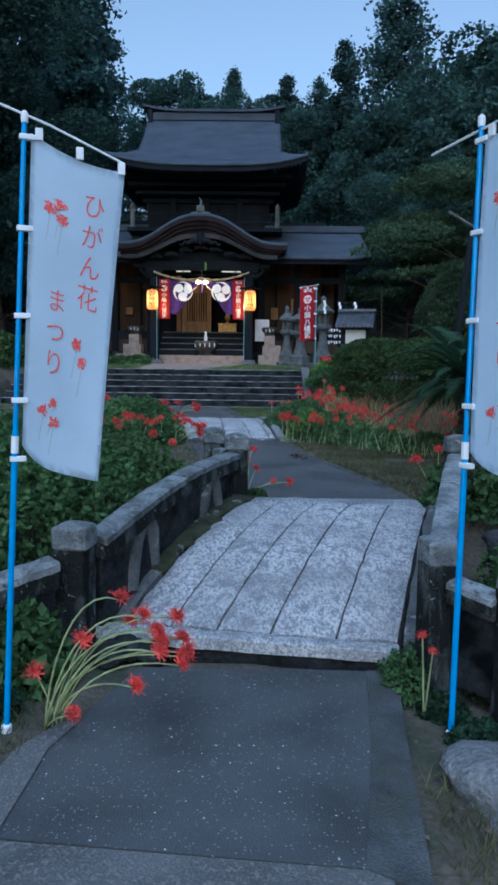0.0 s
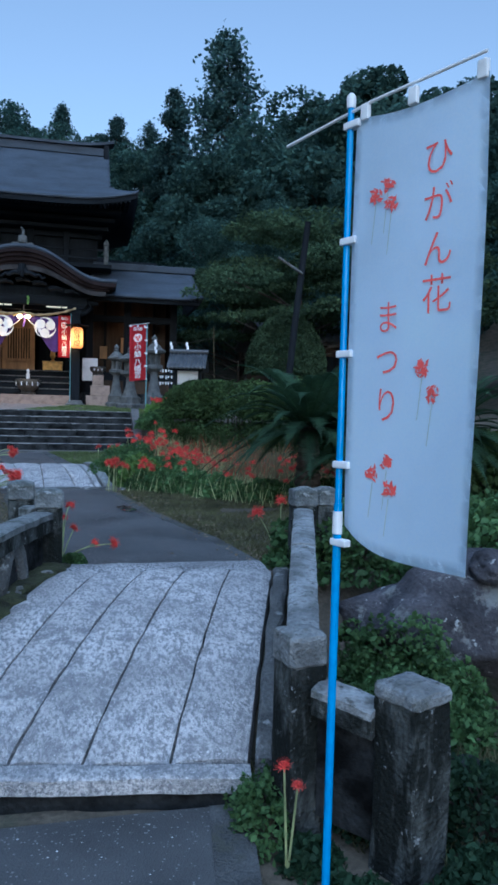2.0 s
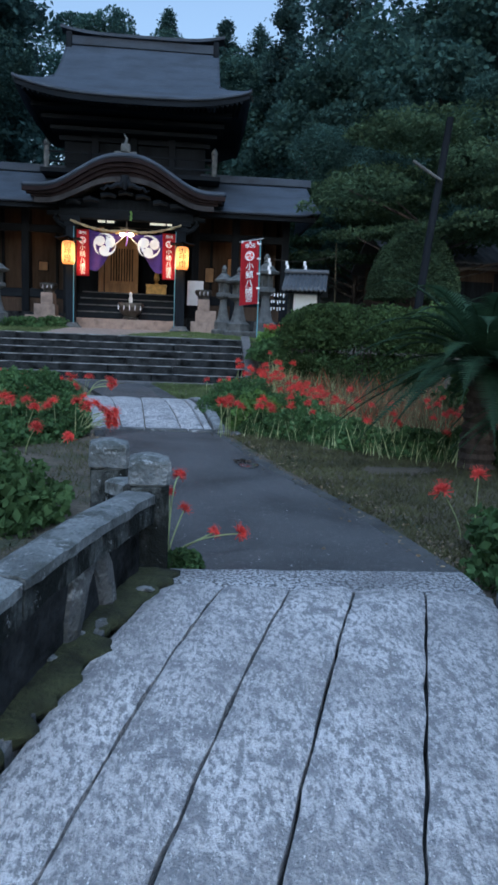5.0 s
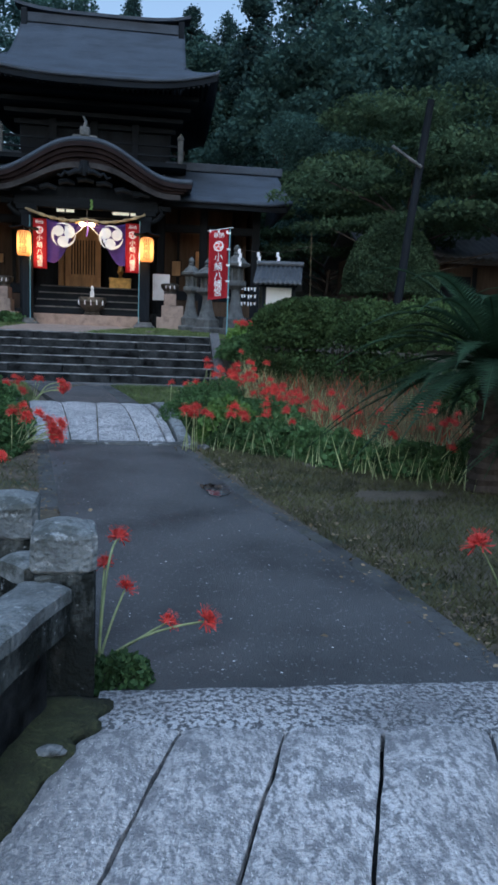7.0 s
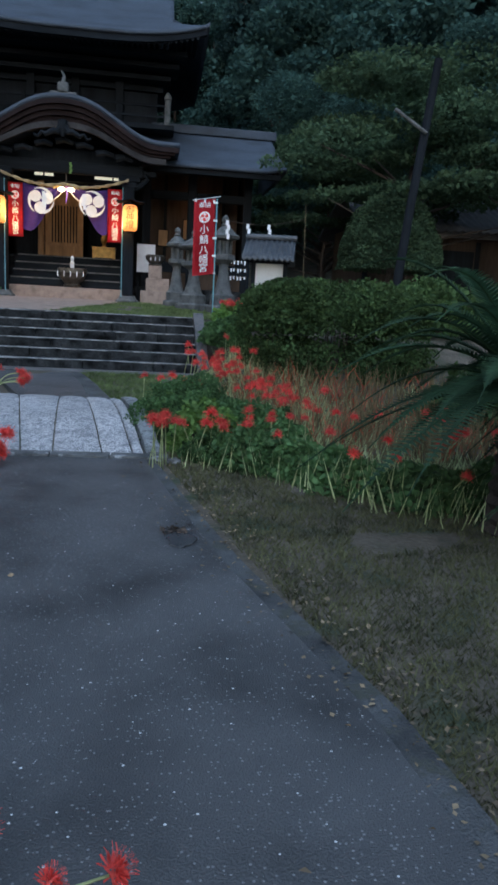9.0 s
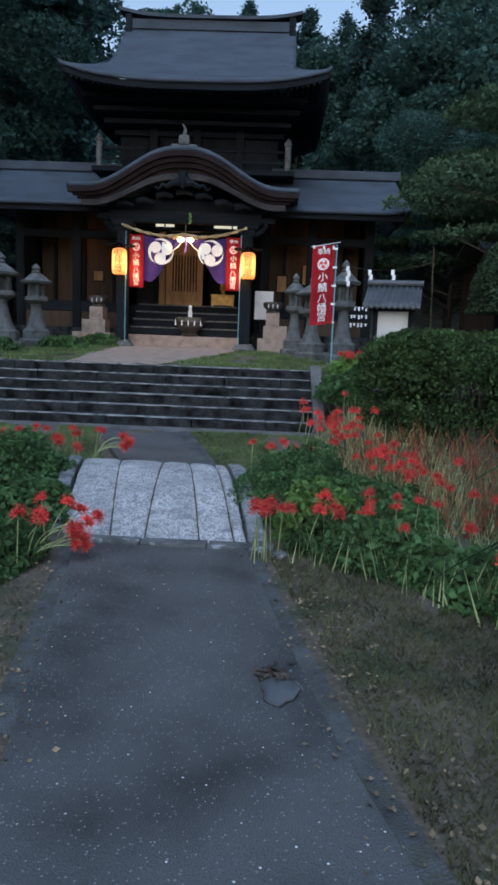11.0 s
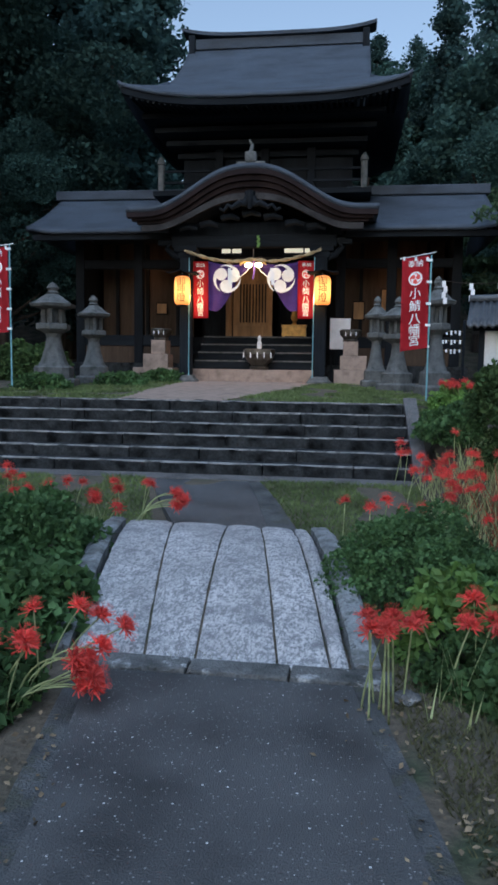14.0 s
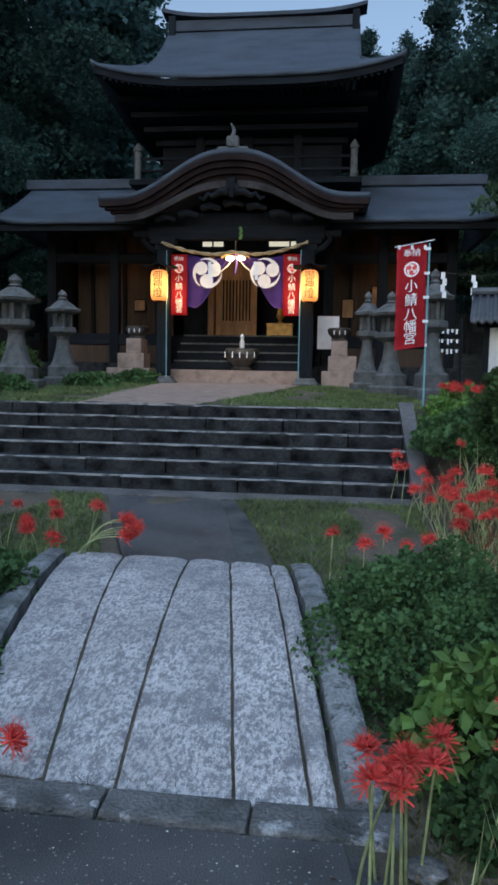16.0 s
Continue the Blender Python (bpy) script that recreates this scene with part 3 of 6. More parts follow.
def build_rails():
    deck = lambda t: b1_z(t) - 0.06
    rail_post(2.46, 3.70, -0.6, 0.345, 0.17, 12)
    rail_post(3.235, 6.20, -0.4, 0.63, 0.185, 5, stone=POST_CAP)
    rail_post(3.44, 6.30, -0.4, 0.62, 0.185, 5, stone=POST_CAP)
    rail_cap((2.50, 3.80, 0.265), (3.21, 6.10, 0.475), 0.06, 0.14, 0.13, foot=deck)
    rail_post(2.79, 3.37, -0.75, 0.235, 0.215, 24, cap=0.06)
    rail_cap((2.53, 3.64, 0.145), (2.70, 3.44, 0.12), 0.0, 0.15, 0.1, legs=(), foot=lambda t: -0.6, pieces=1)
    rail_post(0.51, 4.03, -0.6, 0.315, 0.2, -8)
    rail_post(1.35, 6.40, -0.4, 0.6, 0.195, 5, stone=POST_CAP)
    rail_post(1.13, 6.66, -0.4, 0.63, 0.2, 5, stone=POST_CAP)
    rail_cap((1.29, 6.46, 0.45), (1.19, 6.58, 0.45), 0.0, 0.17, 0.2, legs=(), pieces=1, stone=POST_CAP)
    rail_cap((0.60, 4.12, 0.215), (1.31, 6.30, 0.435), 0.075, 0.165, 0.13, foot=deck, stone=POST_CAP)
    rail_cap((0.0, 3.66, 0.04), (0.42, 3.95, 0.13), 0.0, 0.2, 0.13, legs=(), foot=lambda t: -0.6, pieces=1)
    rail_post(-0.1, 3.55, -0.75, 0.16, 0.24, 30)


def build_steps():
    steps = thing("stone_steps", "wide flight of dark weathered stone steps", "steps", kind="structure")
    n, y0, y1, z0, z1 = 6, 17.04, 18.74, 0.25, 1.105
    rng = random.Random(4)
    for k in range(n):
        ya, yb = lerp(y0, y1, k / (n - 1.0)), y1 + 0.5
        za, zb = lerp(z0, z1, k / n), lerp(z0, z1, (k + 1) / n)
        x = STEP_X0
        while x < STEP_X1 - 0.05:
            w = min(rng.uniform(0.7, 1.5), STEP_X1 - x)
            if STEP_X1 - x - w < 0.3:
                w = STEP_X1 - x
            yy = ya + rng.uniform(-0.015, 0.015)
            bm = one_box(x + 0.003, x + w - 0.003, yy, min(yy + 0.42, yb), za - 0.15, zb, bevel=0.018)
            bmesh.ops.subdivide_edges(bm, edges=[e for e in bm.edges if e.calc_length() > 0.3], cuts=5, use_grid_fill=True)
            roughen(bm, 0.016, 6, k + x)
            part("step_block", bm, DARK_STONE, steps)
            # Paler strip along the front of each tread.
            part("tread_edge", roughen(one_box(x + 0.004, x + w - 0.004, yy + 0.005, yy + 0.07, zb - 0.01, zb + 0.011, bevel=0.004), 0.006, 9, x), STEP_TOP, steps, "pale strip along the tread edge")
            x += w
    part("cheek_wall", roughen(grid_solid(bmesh.new(), 2, 8, lambda u, v: Vector((STEP_X1 + 0.01 + u * 0.18, lerp(16.95, 18.95, v), lerp(0.34, 1.2, v))), 0.5), 0.008, 6), CONCRETE, steps, "sloping concrete side of the steps")
    strip("pavement_landing", [(STEP_X0, 16.75), (STEP_X0, 17.05)], [(STEP_X1, 16.75), (STEP_X1, 17.05)], 0.235, 0.255, CONCRETE, "concrete foot of the steps", n=4)
    strip("pavement_terrace", [(-1.7, 18.95), (-2.1, 22.5), (-2.3, 27)], [(-0.1, 18.95), (0.6, 22.5), (1.2, 27)], 1.105, 1.28, BRICKPATH, "pinkish paved way across the terrace", n=20)


build_ground()
build_paths()
build_bridges()
build_rails()
build_steps()

# ---- shrine hall ----
XC = -0.55


def kara_top(x):
    d = abs(x - XC)
    return 5.42 + 1.1 * math.exp(-((d / 1.72) ** 2.5)) + 0.10 * smooth01(2.0, 3.1, d)


def kara_roof(parent):
    def top(u, v):
        x = XC + lerp(-3.08, 3.08, u)
        return Vector((x, lerp(25.65, 29.3, v), kara_top(x) + 0.02 * v))
    part("porch_roof", grid_solid(bmesh.new(), 60, 6, top, 0.13), ROOF, parent, "curved cusped-gable porch roof", smooth=True)
    def rim(u, v):
        x = XC + lerp(-3.05, 3.05, u)
        return Vector((x, lerp(25.6, 25.78, v), kara_top(x) - 0.132 - 0.01))
    def deep(u):
        return lerp(0.24, 0.5, math.sin(math.pi * u) ** 2)
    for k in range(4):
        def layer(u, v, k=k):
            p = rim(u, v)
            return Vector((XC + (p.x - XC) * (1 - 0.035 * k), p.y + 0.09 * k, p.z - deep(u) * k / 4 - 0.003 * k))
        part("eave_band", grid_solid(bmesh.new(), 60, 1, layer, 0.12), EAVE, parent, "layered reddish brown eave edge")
    def barge(u, v):
        x = XC + lerp(-2.72, 2.72, u)
        return Vector((x, lerp(25.76, 25.86, v), kara_top(x) - 0.17 - deep(0.5 + (u - 0.5) * 0.9)))
    part("bargeboard", grid_solid(bmesh.new(), 60, 1, barge, 0.15), BARGE, parent, "pale weathered curved bargeboard")
    bm = bmesh.new()
    for s in (-1, 1):
        pts = [(XC + s * (0.04 + 0.10 * k), 25.7, 5.72 - 0.03 * k - 0.12 * abs(math.sin(k * 1.3))) for k in range(8)]
        tube(bm, pts, 0.10, 0.03, 8)
    tube(bm, [(XC, 25.68, 5.85), (XC, 25.66, 5.66), (XC, 25.68, 5.46)], 0.13, 0.05, 8)
    part("gable_pendant", bm, WOOD_H, parent, "carved pendant under the gable")
    for k in range(7):
        bm = bmesh.new()
        d = -1.6 + 3.2 * k / 6
        tube(bm, [(XC + d - 0.22, 26.1, 5.06 + 0.35 * math.exp(-d * d)), (XC + d, 26.05, 5.10 + 0.35 * math.exp(-d * d)), (XC + d + 0.22, 26.1, 5.04 + 0.35 * math.exp(-d * d))], 0.09, 0.06, 7)
        part("gable_carving", bm, WOOD_H, parent, "carved cloud panel in the gable")
    bm = one_box(XC - 0.35, XC + 0.35, 25.7, 26.0, 6.42, 6.58, bevel=0.04)
    box(bm, XC - 0.14, XC + 0.14, 25.66, 25.9, 6.55, 6.80, bevel=0.05)
    tube(bm, [(XC, 25.75, 6.78), (XC + 0.03, 25.75, 6.95), (XC - 0.05, 25.75, 7.08)], 0.06, 0.02, 8)
    part("ridge_ornament", bm, LANTERN_STONE, parent, "weathered ridge-end ornament")


def main_roof(parent):
    EY, RY, CX = 26.35, 30.6, -0.4
    EW, GW = 3.65, 2.72
    def front(u, v):
        s = 2 * u - 1
        w = lerp(EW, GW, smooth01(0, 0.34, v) ** 0.8)
        z = 8.40 + 2.95 * (0.62 * v + 0.38 * v * v)
        z += 0.42 * abs(s) ** 3.2 * (1 - v) ** 3
        return Vector((CX + s * w, lerp(EY + 0.12 * abs(s) ** 2, RY, v), z))
    part("roof", grid_solid(bmesh.new(), 40, 26, front, 0.1), ROOF, parent, "steep curved grey shingled roof slope", smooth=True)
    part("roof", grid_solid(bmesh.new(), 40, 26, lambda u, v: (lambda p: Vector((p.x, 2 * RY - p.y + 0.001, p.z)))(front(u, v)), 0.1), ROOF, parent, smooth=True)
    for s in (-1, 1):
        def skirt(u, v, s=s):
            q = 2 * u - 1
            y = RY + q * lerp(RY - EY, (RY - EY) * 0.66, v)
            return Vector((CX + s * lerp(EW, GW - 0.05, v), y, 8.40 + 0.42 * abs(q) ** 3 * (1 - v) ** 3 + 0.9 * v))
        part("side_eave", grid_solid(bmesh.new(), 24, 8, skirt, 0.1), ROOF, parent, smooth=True)
    def lip(u, v):
        p = front(u, 0.0)
        return Vector((CX + (p.x - CX) * 0.985, p.y + 0.03 + 0.18 * v, p.z - 0.105))
    part("eave_band", grid_solid(bmesh.new(), 40, 1, lip, 0.16), WOOD_H, parent)
    for k in range(46):
        x = CX + lerp(-3.35, 3.35, k / 45)
        up = 0.40 * abs((x - CX) / 3.65) ** 3.2
        part("rafter", tube(bmesh.new(), [(x, 26.5, 8.14 + up), (x, 28.6, 8.6)], 0.045, 0.045, 5), WOOD, parent)
    part("ridge", one_box(CX - 2.62, CX + 2.62, RY - 0.22, RY + 0.22, 11.2, 11.5, bevel=0.02), ROOF, parent)
    def cap(u, v):
        s = 2 * u - 1
        return Vector((CX + s * 2.9, RY - 0.3 + 0.6 * v, 11.62 + 0.2 * abs(s) ** 4))
    part("ridge_cap", grid_solid(bmesh.new(), 30, 3, cap, 0.1), ROOF, parent, "long ridge cap with upturned ends")
    for s in (-1, 1):
        bm = one_box(CX + s * 2.6 - 0.1, CX + s * 2.6 + 0.1, RY - 0.3, RY + 0.3, 11.0, 11.6, bevel=0.03)
        part("ridge_end", bm, WOOD, parent)


def wing_roof(parent, s):
    """One side's lower roof, hipped at its outer end; s is the side."""
    inner, outer = 2.2, 6.25
    def top(u, v):
        x = lerp(inner, outer - 0.2 * v, u)
        z = 5.24 + 1.3 * (0.75 * v + 0.25 * v * v) + 0.1 * smooth01(0.75, 1.0, u) ** 2 * (1 - v)
        return Vector((XC + s * x, lerp(26.9, 29.0, v), z))
    part("wing_roof", grid_solid(bmesh.new(), 30, 10, top, 0.1), ROOF, parent, "low grey shingled side roof", smooth=True)
    def hip(u, v):
        return Vector((XC + s * lerp(outer, outer - 0.2, v), lerp(26.9, 33.0, u) + (29.0 - 26.9) * v * (1 - 2 * u), 5.24 + 1.3 * (0.75 * v + 0.25 * v * v) + 0.1 * (1 - v) * abs(2 * u - 1) ** 3))
    part("wing_roof", grid_solid(bmesh.new(), 12, 8, hip, 0.1), ROOF, parent, smooth=True)
    part("wing_ridge", one_box(*sorted((XC + s * 2.3, XC + s * 6.2)), 28.85, 29.2, 6.48, 6.74, bevel=0.03), ROOF, parent)
    a, b = sorted((XC + s * 2.3, XC + s * 6.1))
    part("eave_band", one_box(a, b, 26.98, 27.14, 5.0, 5.15, bevel=0.01), WOOD_H, parent)
    for k in range(26):
        x = lerp(a, b, k / 25)
        part("rafter", tube(bmesh.new(), [(x, 27.05, 5.06), (x, 28.6, 5.72)], 0.035, 0.035, 5), WOOD, parent)


def build_hall():
    hall = thing("shrine_hall", "two-storey dark timber shrine hall with curved grey roofs", "shrine")
    main_roof(hall)
    kara_roof(hall)
    for s in (-1, 1):
        wing_roof(hall, s)
    # lower storey
    part("plinth", one_box(XC - 5.7, XC + 5.7, 28.2, 36, 1.0, 1.75, bevel=0.02), DARK_STONE, hall)
    part("plinth_front", one_box(XC - 1.72, XC + 1.72, 27.0, 28.3, 1.0, 1.6, bevel=0.02), BRICKPATH, hall, "pale pinkish stone front edge of the platform")
    part("floor_board", one_box(XC - 5.6, XC + 5.6, 29.2, 35.8, 1.76, 2.55), WOOD_H, hall)
    for k in range(4):
        part("wooden_step", one_box(XC - 1.7, XC + 1.7, 27.45 + 0.42 * k, 29.25, 1.605 + 0.235 * k, 1.605 + 0.235 * (k + 1), bevel=0.015), WOOD_H, hall)
        part("step_nosing", one_box(XC - 1.69, XC + 1.69, 27.43 + 0.42 * k, 27.5 + 0.42 * k, 1.605 + 0.235 * (k + 1) - 0.035, 1.605 + 0.235 * (k + 1) + 0.006), LANTERN_STONE, hall)
    for x in (-5.35, -3.6, -2.2, 2.2, 3.6, 5.35):
        part("column", one_box(XC + x - 0.13, XC + x + 0.13, 28.5, 28.76, 1.75, 5.6, bevel=0.02), WOOD, hall)
    for s in (-1, 1):
        a, b = sorted((XC + s * 2.33, XC + s * 5.22))
        part("wall_panel", one_box(a, b, 30.2, 30.32, 2.5, 5.5), WALL_WOOD, hall)
        part("lintel", one_box(a, b, 28.52, 28.74, 4.45, 4.7, bevel=0.015), WOOD_H, hall)
        part("sill_beam", one_box(a, b, 28.54, 28.72, 2.25, 2.55, bevel=0.015), WOOD_H, hall)
        part("skirting", one_box(a, b, 28.58, 28.66, 1.76, 2.24), WALL_WOOD, hall)
        part("end_wall", one_box(XC + s * 5.4 - 0.06, XC + s * 5.4 + 0.06, 28.8, 35.8, 1.75, 5.4), WOOD, hall)
        for k in range(3):
            x = lerp(a, b, (k + 0.5) / 3)
            part("wall_slat", one_box(x - 0.05, x + 0.05, 30.1, 30.19, 2.55, 5.4), WOOD, hall)
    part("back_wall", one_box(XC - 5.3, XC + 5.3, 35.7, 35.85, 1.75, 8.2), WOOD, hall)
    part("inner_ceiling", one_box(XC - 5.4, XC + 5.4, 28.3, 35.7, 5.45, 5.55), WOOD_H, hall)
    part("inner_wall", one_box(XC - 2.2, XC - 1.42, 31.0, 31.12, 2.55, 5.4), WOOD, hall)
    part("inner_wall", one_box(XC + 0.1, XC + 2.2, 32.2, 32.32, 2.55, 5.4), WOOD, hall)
    part("inner_post", one_box(XC - 1.42, XC - 1.24, 30.86, 31.1, 2.55, 5.4, bevel=0.02), WOOD_WARM, hall, "pale sunlit-looking timber post")
    door = part("lattice_door", one_box(XC - 1.2, XC + 0.05, 31.02, 31.08, 2.56, 4.9), WOOD_WARM, hall, "closed timber lattice door")
    for k in range(9):
        x = XC - 0.98 + k * 0.1
        part("lattice_bar", one_box(x, x + 0.035, 30.97, 31.015, 3.1, 4.3), WOOD, door)
    for z in (2.58, 3.0, 4.32, 4.8):
        part("door_rail", one_box(XC - 1.2, XC + 0.05, 30.97, 31.015, z, z + 0.09), WOOD_WARM, door)
    # porch columns, beams
    for s in (-1, 1):
        x = XC + s * 1.73
        part("porch_base", lathe(bmesh.new(), [(0.33, 1.15), (0.33, 1.3), (0.26, 1.36), (0.22, 1.44)], 20, 0.5, Matrix.Translation((x, 26.5, 0))), LANTERN_STONE, hall)
        part("porch_column", one_box(x - 0.15, x + 0.15, 26.35, 26.65, 1.44, 4.55, bevel=0.03), WOOD, hall)
        bm = one_box(x - 0.3, x + 0.3, 26.3, 26.7, 4.55, 4.72, bevel=0.03)
        box(bm, x - 0.2, x + 0.2, 26.34, 26.66, 4.4, 4.56, bevel=0.03)
        box(bm, x - 0.75, x + 0.75, 26.42, 26.58, 4.73, 4.88, bevel=0.03)
        part("bracket", bm, WOOD_H, hall)
        bm = bmesh.new()
        tube(bm, [(x + s * 0.14, 26.5, 4.42), (x + s * 0.35, 26.45, 4.5), (x + s * 0.5, 26.42, 4.66), (x + s * 0.42, 26.42, 4.78)], 0.1, 0.05, 8)
        part("carved_nosing", bm, WOOD_H, hall, "carved beam end")
    part("porch_beam", one_box(XC - 2.1, XC + 2.1, 26.38, 26.62, 4.66, 4.98, bevel=0.04), WOOD_H, hall)
    part("gable_wall", one_box(XC - 2.2, XC + 2.2, 26.5, 26.58, 4.98, 5.3), WOOD, hall)
    part("inner_lintel", one_box(XC - 2.2, XC + 2.2, 28.5, 28.74, 4.75, 5.4), WOOD_H, hall)
    for a, b in ((-1.15, -0.6), (0.62, 1.72)):
        tr = part("transom_light", one_box(XC + a, XC + b, 28.44, 28.48, 4.86, 4.98), TRANSOM, hall, "narrow lit paper transom")
        part("muntin", one_box(XC + (a + b) / 2 - 0.02, XC + (a + b) / 2 + 0.02, 28.41, 28.435, 4.85, 4.99), WOOD, tr)
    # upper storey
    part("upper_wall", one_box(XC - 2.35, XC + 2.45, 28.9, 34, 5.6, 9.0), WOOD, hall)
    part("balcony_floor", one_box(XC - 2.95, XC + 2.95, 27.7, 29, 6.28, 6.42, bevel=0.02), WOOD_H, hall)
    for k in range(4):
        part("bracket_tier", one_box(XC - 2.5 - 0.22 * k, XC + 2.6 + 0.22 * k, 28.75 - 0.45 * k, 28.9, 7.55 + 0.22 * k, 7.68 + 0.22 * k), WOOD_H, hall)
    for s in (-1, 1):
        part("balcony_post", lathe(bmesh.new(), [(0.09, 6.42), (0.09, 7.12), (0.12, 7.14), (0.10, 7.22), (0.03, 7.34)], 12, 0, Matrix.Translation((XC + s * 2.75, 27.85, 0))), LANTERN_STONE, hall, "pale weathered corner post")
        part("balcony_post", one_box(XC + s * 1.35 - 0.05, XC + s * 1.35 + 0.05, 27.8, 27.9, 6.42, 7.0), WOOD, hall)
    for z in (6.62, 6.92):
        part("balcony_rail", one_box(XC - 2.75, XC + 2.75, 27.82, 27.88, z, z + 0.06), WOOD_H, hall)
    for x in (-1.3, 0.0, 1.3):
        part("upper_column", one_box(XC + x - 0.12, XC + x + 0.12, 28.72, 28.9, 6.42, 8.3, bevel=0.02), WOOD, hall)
    return hall


build_hall()
lamp = new("porch_lamp_light", bpy.data.lights.new("porch_lamp_light", "POINT"))
lamp.data.energy, lamp.data.color, lamp.data.shadow_soft_size = 5, (1.0, 0.62, 0.28), 0.12
lamp.location = (XC + 0.0, 26.4, 4.1)
inner = new("hall_lamp_light", bpy.data.lights.new("hall_lamp_light", "POINT"))
inner.data.energy, inner.data.color, inner.data.shadow_soft_size = 6, (1.0, 0.6, 0.28), 0.15
inner.location = (XC - 0.3, 29.6, 4.6)
for sx in (-1, 1):
    side_light = new("wing_lamp_light", bpy.data.lights.new("wing_lamp_light", "POINT"))
    side_light.data.energy, side_light.data.color, side_light.data.shadow_soft_size = 1.4, (1.0, 0.5, 0.2), 0.15
    side_light.location = (XC + sx * 3.7, 29.6, 4.3)
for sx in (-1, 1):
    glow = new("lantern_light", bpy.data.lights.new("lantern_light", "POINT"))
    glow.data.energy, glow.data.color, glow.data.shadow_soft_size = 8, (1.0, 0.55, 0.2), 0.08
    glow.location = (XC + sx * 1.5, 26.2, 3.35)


# ---- hall fittings ----
def text_mesh(chars, size, thin=0.0):
    """The flat mesh of a text, centred on its middle."""
    cu = bpy.data.curves.new("text", "FONT")
    cu.body, cu.size, cu.align_x, cu.align_y = chars, size, "CENTER", "CENTER"
    cu.resolution_u = 3
    cu.offset = -thin * size
    ob = bpy.data.objects.new("text", cu)
    me = bpy.data.meshes.new_from_object(ob)
    bpy.data.objects.remove(ob)
    bpy.data.curves.remove(cu)
    me.materials.clear()
    return me


def lettering(parent, name, rows, surface, material, label="", thin=0.0, narrow=1.0):
    """Characters laid on a surface(u, v); rows: text, size, u, v in metres on it."""
    for chars, size, cu, cv in rows:
        bm, me = bmesh.new(), text_mesh(chars, size, thin)
        bm.from_mesh(me)
        for v in bm.verts:
            v.co = surface(cu + v.co.x * narrow, cv + v.co.y)
        bpy.data.meshes.remove(me)
        part(name, bm, material, parent, label)


def tomoe(bm, cx, cz, r, surface, disc, head=0.36):
    """A round three-comma crest: a disc, or its three commas."""
    def put(points):
        bm.faces.new([bm.verts.new(surface(cx + a, cz + b)) for a, b in points])
    if disc:
        put([(r * math.cos(k * math.tau / 28), r * math.sin(k * math.tau / 28)) for k in range(28)])
        return
    for q in range(3):
        a0 = q * math.tau / 3 + 0.4
        put([(0.47 * r * math.cos(a0) + head * r * math.cos(k * math.tau / 16), 0.47 * r * math.sin(a0) + head * r * math.sin(k * math.tau / 16)) for k in range(16)])
        outer = [(0.9 * r * math.cos(a0 + s * 1.7), 0.9 * r * math.sin(a0 + s * 1.7)) for s in np.linspace(0, 1, 9)]
        inner_line = [(lerp(0.6, 0.86, s) * r * math.cos(a0 + s * 1.7), lerp(0.6, 0.86, s) * r * math.sin(a0 + s * 1.7)) for s in np.linspace(1, 0, 9)]
        put(outer + inner_line)


NOBORI = [("奉納", 0.13, 0.0, -0.12), ("小", 0.2, 0.0, -0.62), ("鯖", 0.2, 0.0, -0.83), ("八", 0.2, 0.0, -1.04), ("幡", 0.2, 0.0, -1.23), ("宮", 0.2, 0.0, -1.41)]


